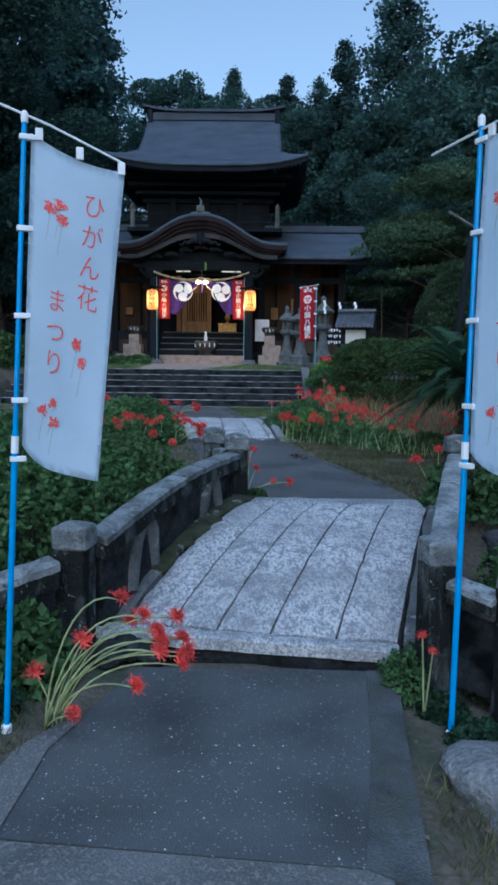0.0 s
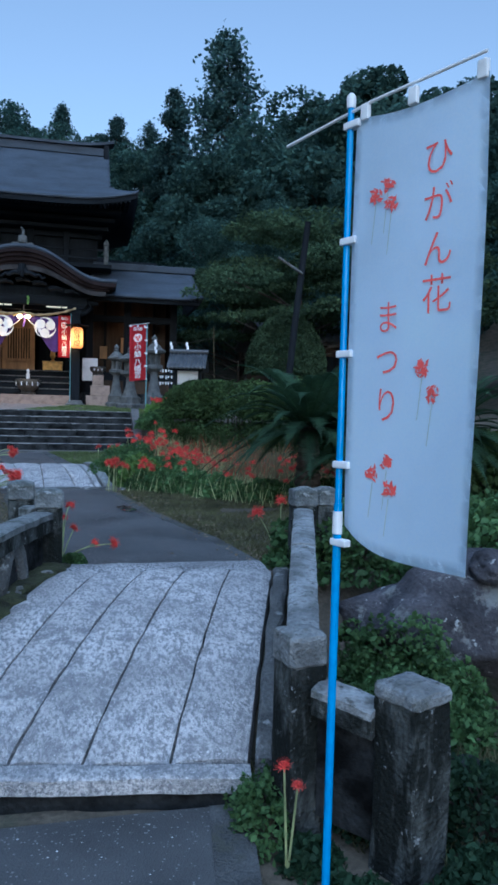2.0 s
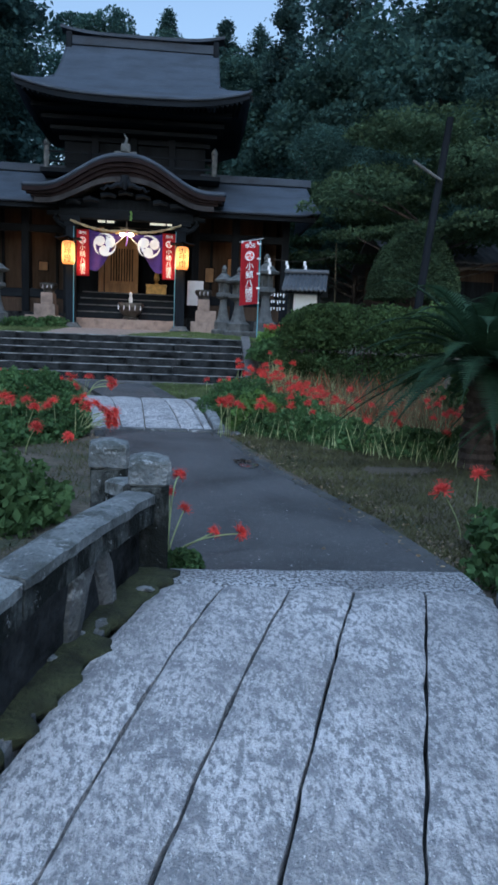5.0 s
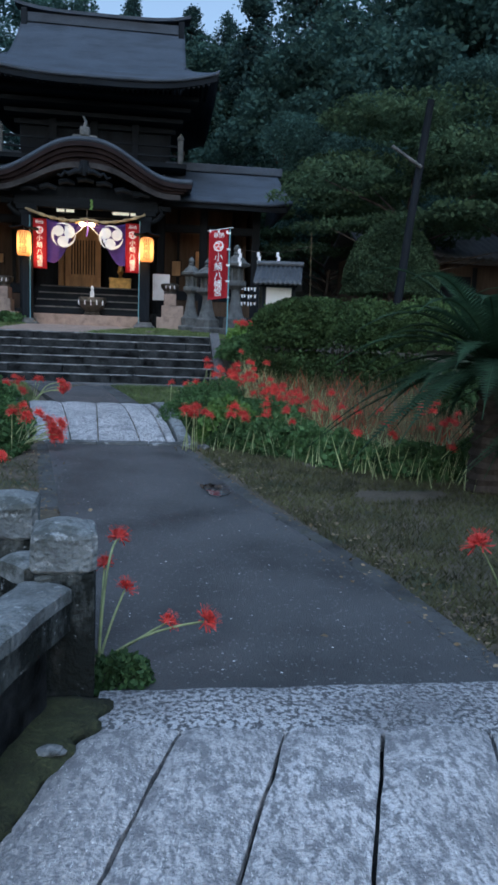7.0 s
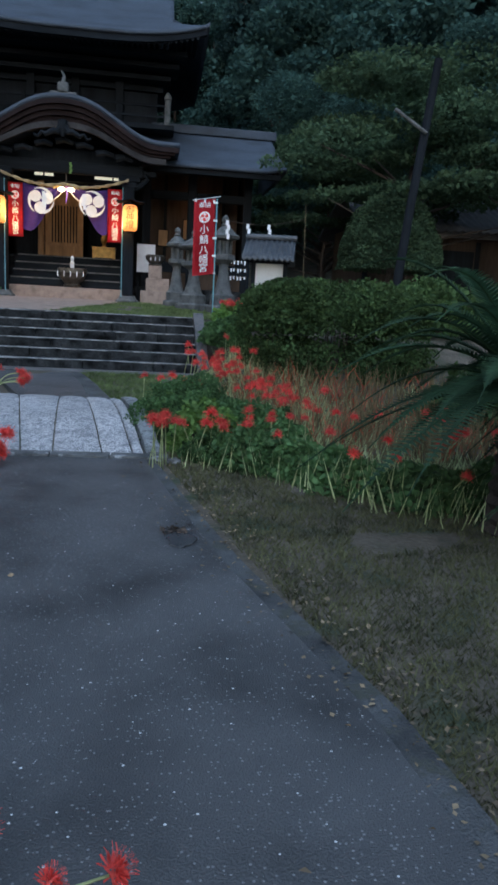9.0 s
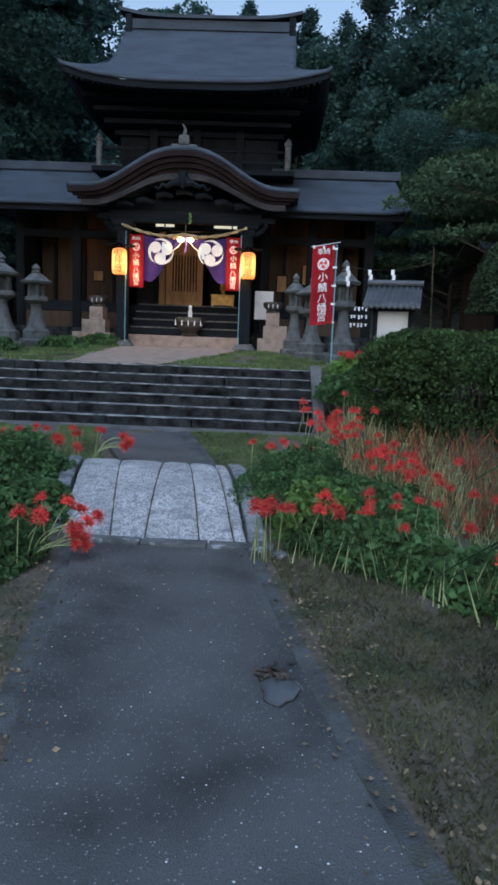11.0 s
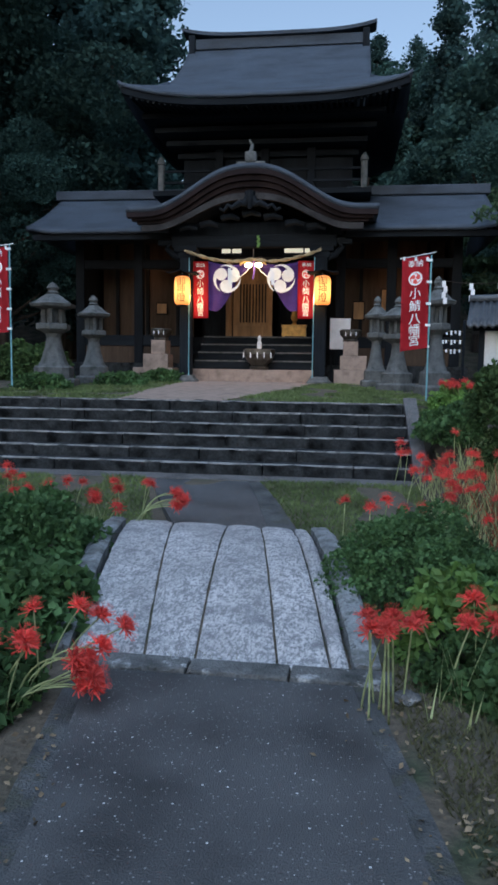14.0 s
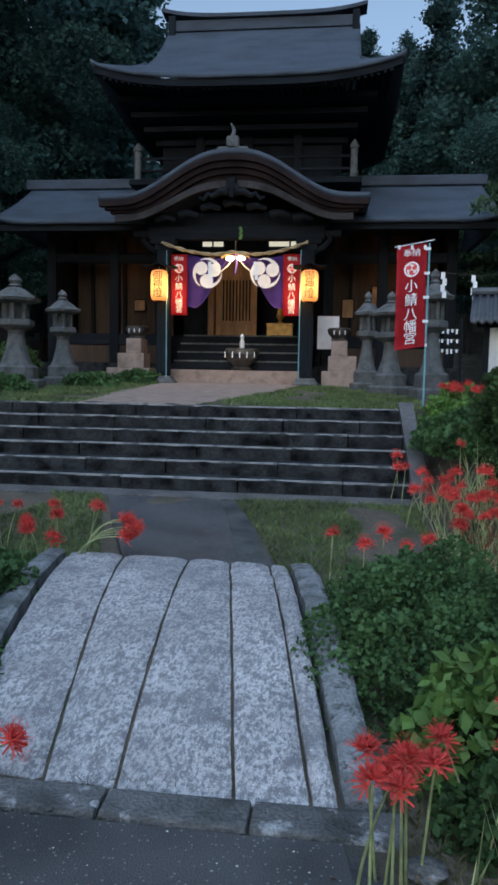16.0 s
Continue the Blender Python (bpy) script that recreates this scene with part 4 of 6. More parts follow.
def red_banner(x, y, ztop, w, h, m=None, pole=True, wave=0.03, seed=0.0, sag=0.0):
    """A red votive banner with white characters; with its own pole and crossbar, or hung from a beam."""
    ob = thing("votive_banner", "red cloth banner with white characters and crest" + (" on a teal pole" if pole else " hung beside the curtain"), "banner", m if m is not None else pose(x, y, ztop), group="red votive banners")
    k = h / 1.55
    def cloth(a, b, lift=0.0):
        s = -b / h
        return Vector((a + 0.02 * s * math.sin(seed + 2), lift * -1 + wave * math.sin(a * 9 + seed + b * 2.2) * (0.3 + s), b + sag * (a / w + 0.5)))
    bm = bmesh.new()
    nu, nv = 8, 20
    vs = [[bm.verts.new(cloth(-w / 2 + w * i / nu, -h * j / nv)) for j in range(nv + 1)] for i in range(nu + 1)]
    for i in range(nu):
        for j in range(nv):
            bm.faces.new((vs[i][j], vs[i + 1][j], vs[i + 1][j + 1], vs[i][j + 1]))
    bmesh.ops.solidify(bm, geom=bm.faces, thickness=0.003)
    part("cloth", bm, RED_CLOTH, ob, smooth=True)
    rows = [(c, s * k * (w / 0.42) ** 0.3, u, v * k) for c, s, u, v in NOBORI]
    lettering(ob, "character", rows, lambda a, b: cloth(a, b, 0.006), WHITE_INK, "white brushed character")
    bm = bmesh.new()
    tomoe(bm, 0, -0.36 * k, 0.115 * k, lambda a, b: cloth(a, b, 0.006), True)
    part("crest", bm, WHITE_INK, ob, "white round crest")
    bm = bmesh.new()
    tomoe(bm, 0, -0.36 * k, 0.10 * k, lambda a, b: cloth(a, b, 0.009), False)
    part("crest_mark", bm, RED_INK, ob)
    if pole:
        part("pole", tube(bmesh.new(), [(w / 2 + 0.03, 0, -2.3), (w / 2 + 0.03, 0, 0.06)], 0.014, 0.012, 8), TEAL_POLE, ob)
        part("crossbar", tube(bmesh.new(), [(-w / 2 - 0.03, 0, 0.0), (w / 2 + 0.1, 0, 0.045 + sag)], 0.007, 0.007, 6), WHITE_PLASTIC, ob)
        for q in range(5):
            z = -0.02 - q * (h - 0.1) / 4
            part("loop", one_box(w / 2 - 0.03, w / 2 + 0.05, -0.016, 0.016, z - 0.02, z + 0.02, bevel=0.004), WHITE_PLASTIC, ob)
        for q in range(3):
            a = -w / 2 + 0.03 + q * (w - 0.06) / 2
            part("loop", one_box(a - 0.018, a + 0.018, -0.012, 0.012, -0.03, 0.03, bevel=0.004), WHITE_PLASTIC, ob)
    return ob


def paper_lantern(x, y, z):
    ob = thing("paper_lantern", "glowing long paper lantern with black characters under a small roof", "lantern", pose(x, y, z), group="porch lanterns")
    prof = [(0.11, -0.36), (0.17, -0.33), (0.195, -0.27)] + [(0.2 + (0.004 if k % 2 else -0.004), -0.25 + k * 0.5 / 16) for k in range(17)] + [(0.195, 0.27), (0.17, 0.33), (0.11, 0.36)]
    part("shade", lathe(bmesh.new(), prof, 24), PAPER_LIT, ob, "ribbed glowing paper shade", smooth=True)
    for zz in (-0.38, 0.345):
        part("rim", lathe(bmesh.new(), [(0.12, zz), (0.125, zz + 0.01), (0.125, zz + 0.03), (0.1, zz + 0.035)], 20), WOOD, ob)
    def skin(a, b):
        t = a / 0.2
        return Vector((0.209 * math.sin(t), -0.209 * math.cos(t), b))
    lettering(ob, "character", [("御", 0.24, 0, 0.2), ("神", 0.24, 0, 0.0), ("燈", 0.24, 0, -0.2)], skin, BLACK_INK, "black brushed character")
    def roof(u, v):
        a = 2 * u - 1
        return Vector((a * 0.38, lerp(-0.22, 0.3, v), 0.52 - 0.12 * abs(a) ** 0.8 + 0.06 * abs(a) ** 4))
    part("small_roof", grid_solid(bmesh.new(), 12, 2, roof, 0.03), WOOD_H, ob, "thin curved board roof")
    part("hanger", tube(bmesh.new(), [(0, 0, 0.38), (0, 0, 0.47)], 0.01, 0.01, 6), METAL, ob)
    part("arm", one_box(-0.03, 0.03, 0.0, 0.3, 0.40, 0.45), WOOD_H, ob)
    return ob


def curtain():
    ob = thing("shrine_curtain", "purple curtain with white crests, gathered up in the middle", "curtain", pose(XC, 26.72, 4.38))
    def cloth(a, b, lift=0.0):
        # b runs 0 at the top to 1 at the hem
        t = abs(a) / 1.22
        drop = 0.16 + 1.08 * smooth01(0.02, 0.85, t) ** 1.3
        fold = 0.05 * math.sin(a * 13 + b * 4) * (0.4 + b) * (1.2 - t)
        return Vector((a * (1 - 0.0 * b), -lift + fold, -b * drop - 0.10 * math.sin(math.pi * t)))
    bm = bmesh.new()
    nu, nv = 72, 14
    vs = [[bm.verts.new(cloth(-1.22 + 2.44 * i / nu, j / nv)) for j in range(nv + 1)] for i in range(nu + 1)]
    for i in range(nu):
        for j in range(nv):
            bm.faces.new((vs[i][j], vs[i + 1][j], vs[i + 1][j + 1], vs[i][j + 1]))
    bmesh.ops.solidify(bm, geom=bm.faces, thickness=0.004)
    part("cloth", bm, PURPLE, ob, smooth=True)
    for s in (-1, 1):
        cx, cz = s * 0.70, -0.46
        def on(a, b):
            t = abs(a) / 1.22
            fold = 0.05 * math.sin(a * 13 + 2) * (1.2 - t)
            return Vector((a, -0.075 + 0.5 * fold, b))
        bm = bmesh.new()
        tomoe(bm, cx, cz, 0.4, on, False, 0.4)
        part("crest", bm, WHITE_INK, ob, "large white crest of three commas")
    part("tie_cord", tube(bmesh.new(), [(0.0, -0.1, 0.0), (0.02, -0.13, -0.25), (-0.02, -0.12, -0.48)], 0.03, 0.02, 8), PURPLE, ob)
    for s in (-1, 1):
        part("tie_cord", tube(bmesh.new(), [(s * 0.02, -0.1, -0.06), (s * 0.2, -0.11, -0.3), (s * 0.52, -0.11, -0.55)], 0.012, 0.01, 6), WHITE_INK, ob, "white cord")


def shimenawa():
    ob = thing("straw_rope", "twisted straw rope with white paper streamers under the porch beam", "rope", pose(XC, 26.2, 4.3))
    line = []
    for k in range(41):
        a = -1.72 + 3.44 * k / 40
        t = abs(a) / 1.72
        line.append(Vector((a, 0, -0.03 + 0.3 * t ** 2.4 + 0.07 * math.exp(-(a / 0.3) ** 2))))
    for s in range(2):
        bm = bmesh.new()
        tube(bm, [p + Vector((0, 0.022 * math.cos(i * 0.9 + s * math.pi), 0.022 * math.sin(i * 0.9 + s * math.pi))) for i, p in enumerate(line)], 0.026, 0.026, 8)
        part("strand", bm, ROPE, ob, smooth=True)
    for a in (-0.55, 0.52):
        bm = bmesh.new()
        for q in range(4):
            box(bm, a - 0.05 + 0.03 * (q % 2), a + 0.03 + 0.03 * (q % 2), -0.055 + 0.004 * q, -0.052 + 0.004 * q, -0.3 - 0.1 * q, -0.185 - 0.1 * q)
        part("paper_streamer", bm, WHITE_INK, ob, "zigzag white paper streamer")
    bm = bmesh.new()
    for q in range(5):
        box(bm, 0.12 + 0.02 * (q % 2), 0.18 + 0.02 * (q % 2), -0.04, -0.037, 0.32 + 0.055 * q, 0.39 + 0.055 * q)
    part("tassel", bm, LEAF_BRIGHT, ob, "yellow-green paper tassel")


def porch_lamp():
    ob = thing("porch_lamp", "lit twin lamp with warm glow under the porch", "lamp", pose(XC, 26.5, 4.24))
    def hood(u, v):
        a = 2 * u - 1
        return Vector((a * 0.34, lerp(-0.1, 0.1, v), 0.16 - 0.13 * a * a))
    part("hood", grid_solid(bmesh.new(), 12, 3, hood, 0.03), GOLD, ob, "gilded curved hood")
    for s in (-1, 1):
        part("bulb", lathe(bmesh.new(), [(0.03, -0.05), (0.09, -0.03), (0.1, 0.02), (0.05, 0.06)], 14, 0, Matrix.Translation((s * 0.13, 0, 0.0))), BULB, ob, "glowing bulb")
    part("stem", tube(bmesh.new(), [(0, 0, 0.15), (0, 0, 0.42)], 0.015, 0.015, 6), METAL, ob)


def offering_box():
    ob = thing("incense_burner", "dark bronze burner hung with white paper on the shrine steps", "burner", pose(XC + 0.1, 27.22, 1.605))
    prof = [(0.24, 0), (0.26, 0.05), (0.2, 0.1), (0.34, 0.24), (0.42, 0.4), (0.42, 0.52), (0.37, 0.54)]
    part("bowl", lathe(bmesh.new(), prof, 20, 0.35), METAL, ob)
    for k in range(5):
        a = -0.36 + k * 0.18
        part("paper_tag", one_box(a - 0.012, a + 0.012, -0.445, -0.44, 0.3, 0.44), WHITE_INK, ob)
    part("bottle", lathe(bmesh.new(), [(0.06, 0.54), (0.065, 0.7), (0.035, 0.76), (0.055, 0.84), (0.02, 0.9)], 12), PLASTER, ob, "white ceramic bottle")


def side_stones(s):
    """The stepped stone block beside a porch column, with a small vessel on it."""
    ob = thing("stepped_stone", "pale stepped granite block beside the porch column", "stone block", pose(XC + s * 2.2, 26.9, 1.2), group="stepped stone blocks")
    for k, (a, b, z0, z1) in enumerate(((-0.10, 1.0, 0, 0.42), (0.05, 0.72, 0.42, 0.78), (0.12, 0.5, 0.78, 1.14))):
        x0, x1 = (a, b) if s > 0 else (-b, -a)
        part("block", one_box(x0, x1, -0.3, 0.3, z0, z1, bevel=0.015), BRICKPATH, ob)
    ob2 = thing("bronze_pot", "small dark bronze pot with white paper strips", "pot", pose(XC + s * 2.5, 26.9, 2.34), group="bronze pots")
    part("pot_body", lathe(bmesh.new(), [(0.17, 0), (0.2, 0.03), (0.17, 0.07), (0.27, 0.18), (0.29, 0.27), (0.25, 0.31)], 20, 0.15), METAL, ob2)
    for k in range(3):
        part("paper_strip", one_box(-0.135 + 0.13 * k, -0.115 + 0.13 * k, -0.3, -0.295, 0.14, 0.24), WHITE_INK, ob2)


def notice_board():
    ob = thing("notice_board", "plain white notice board on thin legs", "notice board", pose(1.68, 27.6, 1.25))
    part("panel", one_box(-0.27, 0.27, -0.015, 0.015, 0.92, 1.74, bevel=0.004), PLASTER, ob)
    for s in (-1, 1):
        part("leg", one_box(s * 0.22 - 0.02, s * 0.22 + 0.02, 0.018, 0.05, 0, 1.7), WOOD, ob)


def altar_things():
    ob = thing("altar_table", "gilded altar table inside the hall", "table", pose(XC + 0.75, 31.2, 2.56))
    part("tabletop", one_box(-0.4, 0.4, -0.2, 0.2, 0.42, 0.48, bevel=0.01), GOLD, ob)
    for a in (-0.35, 0.35):
        for b in (-0.15, 0.15):
            part("leg", one_box(a - 0.03, a + 0.03, b - 0.03, b + 0.03, 0, 0.42), GOLD, ob)
    part("apron", one_box(-0.38, 0.38, -0.19, -0.17, 0.12, 0.42), GOLD, ob)
    ob = thing("altar_ornament", "small gilded ornament on the altar table", "ornament", pose(XC + 0.75, 31.2, 3.045))
    part("stand", lathe(bmesh.new(), [(0.1, 0), (0.04, 0.08), (0.12, 0.2), (0.08, 0.4), (0.02, 0.55)], 10), GOLD, ob)
    for x, z, w, h in ((-3.3, 3.3, 0.3, 0.3), (2.75, 3.15, 0.3, 0.5), (3.6, 3.4, 0.36, 0.62)):
        pic = thing("wall_plaque", "small framed wooden plaque on the hall wall", "plaque", pose(XC + x, 30.06, z), group="wall plaques")
        part("board", one_box(-w / 2, w / 2, -0.02, 0.02, 0, h), WOOD_WARM, pic)
        part("frame", one_box(-w / 2 - 0.03, w / 2 + 0.03, 0.021, 0.03, -0.03, h + 0.03), WOOD, pic)


def stone_lantern(x, y, height, wide, turn=0, six=True):
    ob = thing("stone_lantern", "weathered grey stone lantern on the terrace", "stone lantern", pose(x, y, terrace_z(y) - 0.03, 0, 0, turn), group="terrace stone lanterns")
    k, w = height / 2.2, wide / 0.9
    n = 6 if six else 16
    sq = 0.0 if six else 0.8
    def piece(name, prof, sides=n, square=sq):
        bm = lathe(bmesh.new(), [(r * w, z * k) for r, z in prof], sides, square)
        part(name, roughen(bm, 0.008, 6, x), LANTERN_STONE, ob)
    piece("base", [(0.46, 0), (0.46, 0.16), (0.42, 0.2)], 16, 0.85)
    piece("plinth", [(0.36, 0.2), (0.36, 0.42), (0.31, 0.46)], 16, 0.7)
    piece("shaft", [(0.3, 0.46), (0.25, 0.55), (0.17, 0.85), (0.14, 1.06), (0.16, 1.14)], 16, 0.25)
    piece("platform", [(0.17, 1.14), (0.32, 1.22), (0.34, 1.24), (0.34, 1.33), (0.3, 1.35)])
    bm = bmesh.new()
    for q in range(6):
        a = (q + 0.5) * math.tau / 6
        part("fire_box_post", one_box(-0.04 * w, 0.04 * w, -0.03, 0.03, 1.35 * k, 1.66 * k, m=Matrix.Rotation(a, 4, "Z") @ Matrix.Translation((0.2 * w, 0, 0))), LANTERN_STONE, ob)
    lathe(bm, [(0.13 * w, 1.35 * k), (0.13 * w, 1.66 * k)], 6)
    part("fire_box", bm, LANTERN_STONE, ob)
    piece("cap", [(0.24, 1.66), (0.44, 1.70), (0.47, 1.76), (0.36, 1.80), (0.2, 1.92), (0.12, 1.97)])
    piece("finial", [(0.1, 1.97), (0.13, 2.0), (0.08, 2.04), (0.12, 2.1), (0.09, 2.16), (0.02, 2.22)], 14, 0.0)
    return ob


def hut():
    ob = thing("small_hut", "small white-walled hut with a corrugated grey tiled roof", "hut", pose(4.12, 19.4, terrace_z(19.4) - 0.05, 0, 0, -12))
    part("wall", one_box(-0.24, 0.33, -0.2, 0.7, 0, 1.3), PLASTER, ob)
    for a in (-0.27, 0.34):
        part("corner_post", one_box(a - 0.04, a + 0.04, -0.25, -0.17, 0, 1.32), WOOD, ob)
    part("beam", one_box(-0.4, 0.42, -0.3, -0.2, 1.14, 1.22), WOOD_H, ob)
    def roof(u, v):
        a = lerp(-0.48, 0.5, u)
        return Vector((a, lerp(-0.55, 0.45, v), 1.22 + 0.42 * v + 0.018 * math.sin(a * 62)))
    part("roof", grid_solid(bmesh.new(), 90, 4, roof, 0.05), TILE, ob, "corrugated grey tiles", smooth=True)
    part("roof", grid_solid(bmesh.new(), 20, 3, lambda u, v: Vector((lerp(-0.48, 0.5, u), lerp(1.35, 0.46, v), 1.22 + 0.42 * v)), 0.05), TILE, ob)
    part("ridge", tube(bmesh.new(), [(-0.5, 0.45, 1.68), (0.52, 0.45, 1.68)], 0.06, 0.06, 10), TILE, ob)


def streamer_line():
    ob = thing("streamer_cord", "thin cord with white paper streamers between poles", "cord", pose(0, 0, 0))
    pts = [Vector((3.25, 20.4, 3.1)).lerp(Vector((4.85, 19.6, 3.12)), k / 12) - Vector((0, 0, 0.12 * math.sin(math.pi * k / 12))) for k in range(13)]
    part("cord", tube(bmesh.new(), pts, 0.005, 0.005, 5), BARK, ob)
    part("pole", tube(bmesh.new(), [(4.9, 19.6, 1.0), (4.83, 19.6, 3.4)], 0.016, 0.01, 7), DRY, ob, "bare bamboo pole")
    for k in (1, 4, 7):
        p = pts[k]
        bm = bmesh.new()
        for q in range(4):
            box(bm, p.x - 0.04 + 0.025 * (q % 2), p.x + 0.02 + 0.025 * (q % 2), p.y - 0.01, p.y - 0.007, p.z - 0.09 * q - 0.1, p.z - 0.09 * q)
        part("paper_streamer", bm, WHITE_INK, ob)


def festival_flag(base, top, arm_from, arm_to, edge, name_label, short=0.0, drift=0.0):
    """A tall white festival flag: blue pole, slanting arm, cloth hung between pole and the arm's end. edge: the cloth's run away from the pole."""
    b, tp = Vector(base), Vector(top)
    ob = thing("festival_flag", name_label, "flag", pose(*base), group="festival flags")
    up = tp - b
    part("pole", tube(bmesh.new(), [Vector((0, 0, 0)), up * 0.5], 0.014, 0.0138, 12), BLUE_POLE, ob)
    part("pole_upper", tube(bmesh.new(), [up * 0.45, up], 0.0115, 0.011, 12), BLUE_POLE, ob)
    part("collar", tube(bmesh.new(), [up * 0.462, up * 0.49], 0.017, 0.017, 12), WHITE_PLASTIC, ob, "white sliding collar")
    part("cap", lathe(bmesh.new(), [(0.015, -0.03), (0.016, 0.0), (0.014, 0.012), (0.006, 0.02)], 12, 0, Matrix.Translation(up)), WHITE_PLASTIC, ob)
    part("foot", lathe(bmesh.new(), [(0.024, -0.14), (0.024, 0.0), (0.017, 0.01)], 12), WHITE_PLASTIC, ob)
    a0, a1 = Vector(arm_from) - b, Vector(arm_to) - b
    part("arm", tube(bmesh.new(), [a0, a0.lerp(a1, 0.5) + Vector((0, 0, 0.015)), a1], 0.006, 0.005, 7), WHITE_PLASTIC, ob)
    e = Vector(edge)
    w, h = e.xy.length, 1.45
    side = Vector((e.x, e.y, 0)).normalized()
    n = Vector((side.y, -side.x, 0))
    if n.y > 0:
        n = -n
    pole_dir = up.normalized()
    top0 = up - pole_dir * 0.07
    slope = (a1.z - (up.z - 0.03)) / w
    def cloth(a, c, lift=0.0):
        # a from the pole outwards, c downwards from the top
        s = a / w
        low = 0.10 * (1 - s) ** 5 * smooth01(h - 0.25, h, c)
        p = top0 + side * (a + 0.03 - drift * s * c / h) - pole_dir * (c * (1 - short * s) - low) + Vector((0, 0, slope * a - 0.035 * math.sin(math.pi * s) * (1 - c / h) ** 4))
        return p + n * (lift + 0.02 * math.sin(a * 8 + c * 2.4) * (0.3 + s * 0.7))
    bm = bmesh.new()
    nu, nv = 14, 34
    vs = [[bm.verts.new(cloth(w * i / nu, h * j / nv)) for j in range(nv + 1)] for i in range(nu + 1)]
    for i in range(nu):
        for j in range(nv):
            bm.faces.new((vs[i][j], vs[i + 1][j], vs[i + 1][j + 1], vs[i][j + 1]))
    bmesh.ops.solidify(bm, geom=bm.faces, thickness=0.002)
    part("cloth", bm, WHITE_CLOTH, ob, smooth=True)
    on = lambda a, c: cloth(a, -c, 0.005)
    rows = [("ひ", 0.125, 0.69, 0.20), ("が", 0.125, 0.69, 0.345), ("ん", 0.125, 0.69, 0.485), ("花", 0.13, 0.69, 0.625), ("ま", 0.115, 0.34, 0.68), ("つ", 0.115, 0.34, 0.82), ("り", 0.125, 0.34, 0.96)]
    lettering(ob, "character", [(t, s, u * w, -v) for t, s, u, v in rows], on, RED_INK, "red brushed character", 0.008, 0.84)
    rng = random.Random(3)
    for group in (((0.22, 0.27), (0.32, 0.24), (0.35, 0.31)), ((0.60, 0.84), (0.68, 0.92)), ((0.24, 1.17), (0.35, 1.13), (0.37, 1.22))):
        for u, v in group:
            bm = bmesh.new()
            for q in range(26):
                t0, r0 = rng.uniform(0, math.tau), rng.uniform(0.004, 0.026)
                cx, cv = u * w + r0 * math.cos(t0), -v + r0 * math.sin(t0)
                t1, r1 = rng.uniform(0, math.tau), rng.uniform(0.006, 0.013)
                bm.faces.new([bm.verts.new(cloth(cx + r1 * math.cos(t1 + z) * k, -(cv + r1 * math.sin(t1 + z) * k), 0.004 + 0.00015 * q)) for z, k in ((0, 1.2), (1.2, 0.5), (3.14, 1.2), (4.3, 0.5))])
            part("printed_bloom", bm, RED_INK, ob, "printed red flower")
            bm = bmesh.new()
            bm.faces.new([bm.verts.new(cloth(u * w + da, v + dv, 0.004)) for da, dv in ((-0.002, 0.03), (0.002, 0.03), (-0.013, 0.16), (-0.016, 0.16))])
            part("printed_stalk", bm, GREEN_INK, ob)
    for q, c in enumerate((0.02, 0.405, 0.78, 1.15, 1.41)):
        p = top0 - pole_dir * c
        m = Matrix.Translation(p) @ Matrix.Rotation(math.atan2(side.y, side.x), 4, "Z")
        part("loop", one_box(-0.02, 0.05, -0.016, 0.016, -0.012, 0.012, bevel=0.005, m=m), WHITE_PLASTIC, ob)
    for q in range(3):
        s = (0.08, 0.5, 0.96)[q]
        p = cloth(w * s, 0) + Vector((0, 0, 0.015 + 0.02 * math.sin(math.pi * s)))
        m = Matrix.Translation(p) @ Matrix.Rotation(math.atan2(side.y, side.x), 4, "Z")
        part("loop", one_box(-0.016, 0.016, -0.009, 0.009, -0.03, 0.022, bevel=0.004, m=m), WHITE_PLASTIC, ob)
    return ob


red_banner(XC - 1.4, 26.62, 4.36, 0.42, 1.45, pole=False, wave=0.012)
red_banner(XC + 1.34, 26.62, 4.36, 0.42, 1.45, pole=False, wave=0.012, seed=1.0)
red_banner(2.87, 19.92, 3.36, 0.42, 1.45, wave=0.03, seed=0.4, sag=0.06)
red_banner(-4.05, 19.75, 3.56, 0.42, 1.42, wave=0.03, seed=2.0, sag=0.02)
for x in (-1.62, 1.56):
    pole = part("banner_pole", tube(bmesh.new(), [(XC + x, 26.3, 1.26), (XC + x, 26.3, 4.4)], 0.013, 0.011, 8), TEAL_POLE)
    tagged(pole, "pale teal pole of a votive banner beside the column", "pole", group="banner poles")
paper_lantern(XC - 1.75, 26.1, 3.555)
paper_lantern(XC + 1.78, 26.1, 3.555)
curtain()
shimenawa()
porch_lamp()
offering_box()
side_stones(-1)
side_stones(1)
notice_board()
altar_things()
stone_lantern(-4.38, 22.9, 2.2, 0.98, 10)
stone_lantern(-4.24, 25.0, 2.1, 0.85, 25)
stone_lantern(3.52, 22.2, 2.22, 0.66, 15)
stone_lantern(2.52, 24.9, 2.08, 0.64, 5)
stone_lantern(2.9, 23.5, 1.95, 0.72, 40, six=False)
hut()
streamer_line()
festival_flag((2.424, 3.23, -0.44), (2.462, 3.31, 2.26), (2.33, 3.62, 2.20), (2.668, 2.815, 2.212), (0.205, -0.448, 0), "white festival flag with red characters on a blue pole", short=0.03)
festival_flag((0.40, 3.22, -0.44), (0.51, 3.31, 2.26), (0.30, 3.22, 2.33), (0.905, 3.473, 2.108), (0.375, 0.153, 0), "white festival flag with red characters, slanting arm, blue pole", short=0.03, drift=0.07)


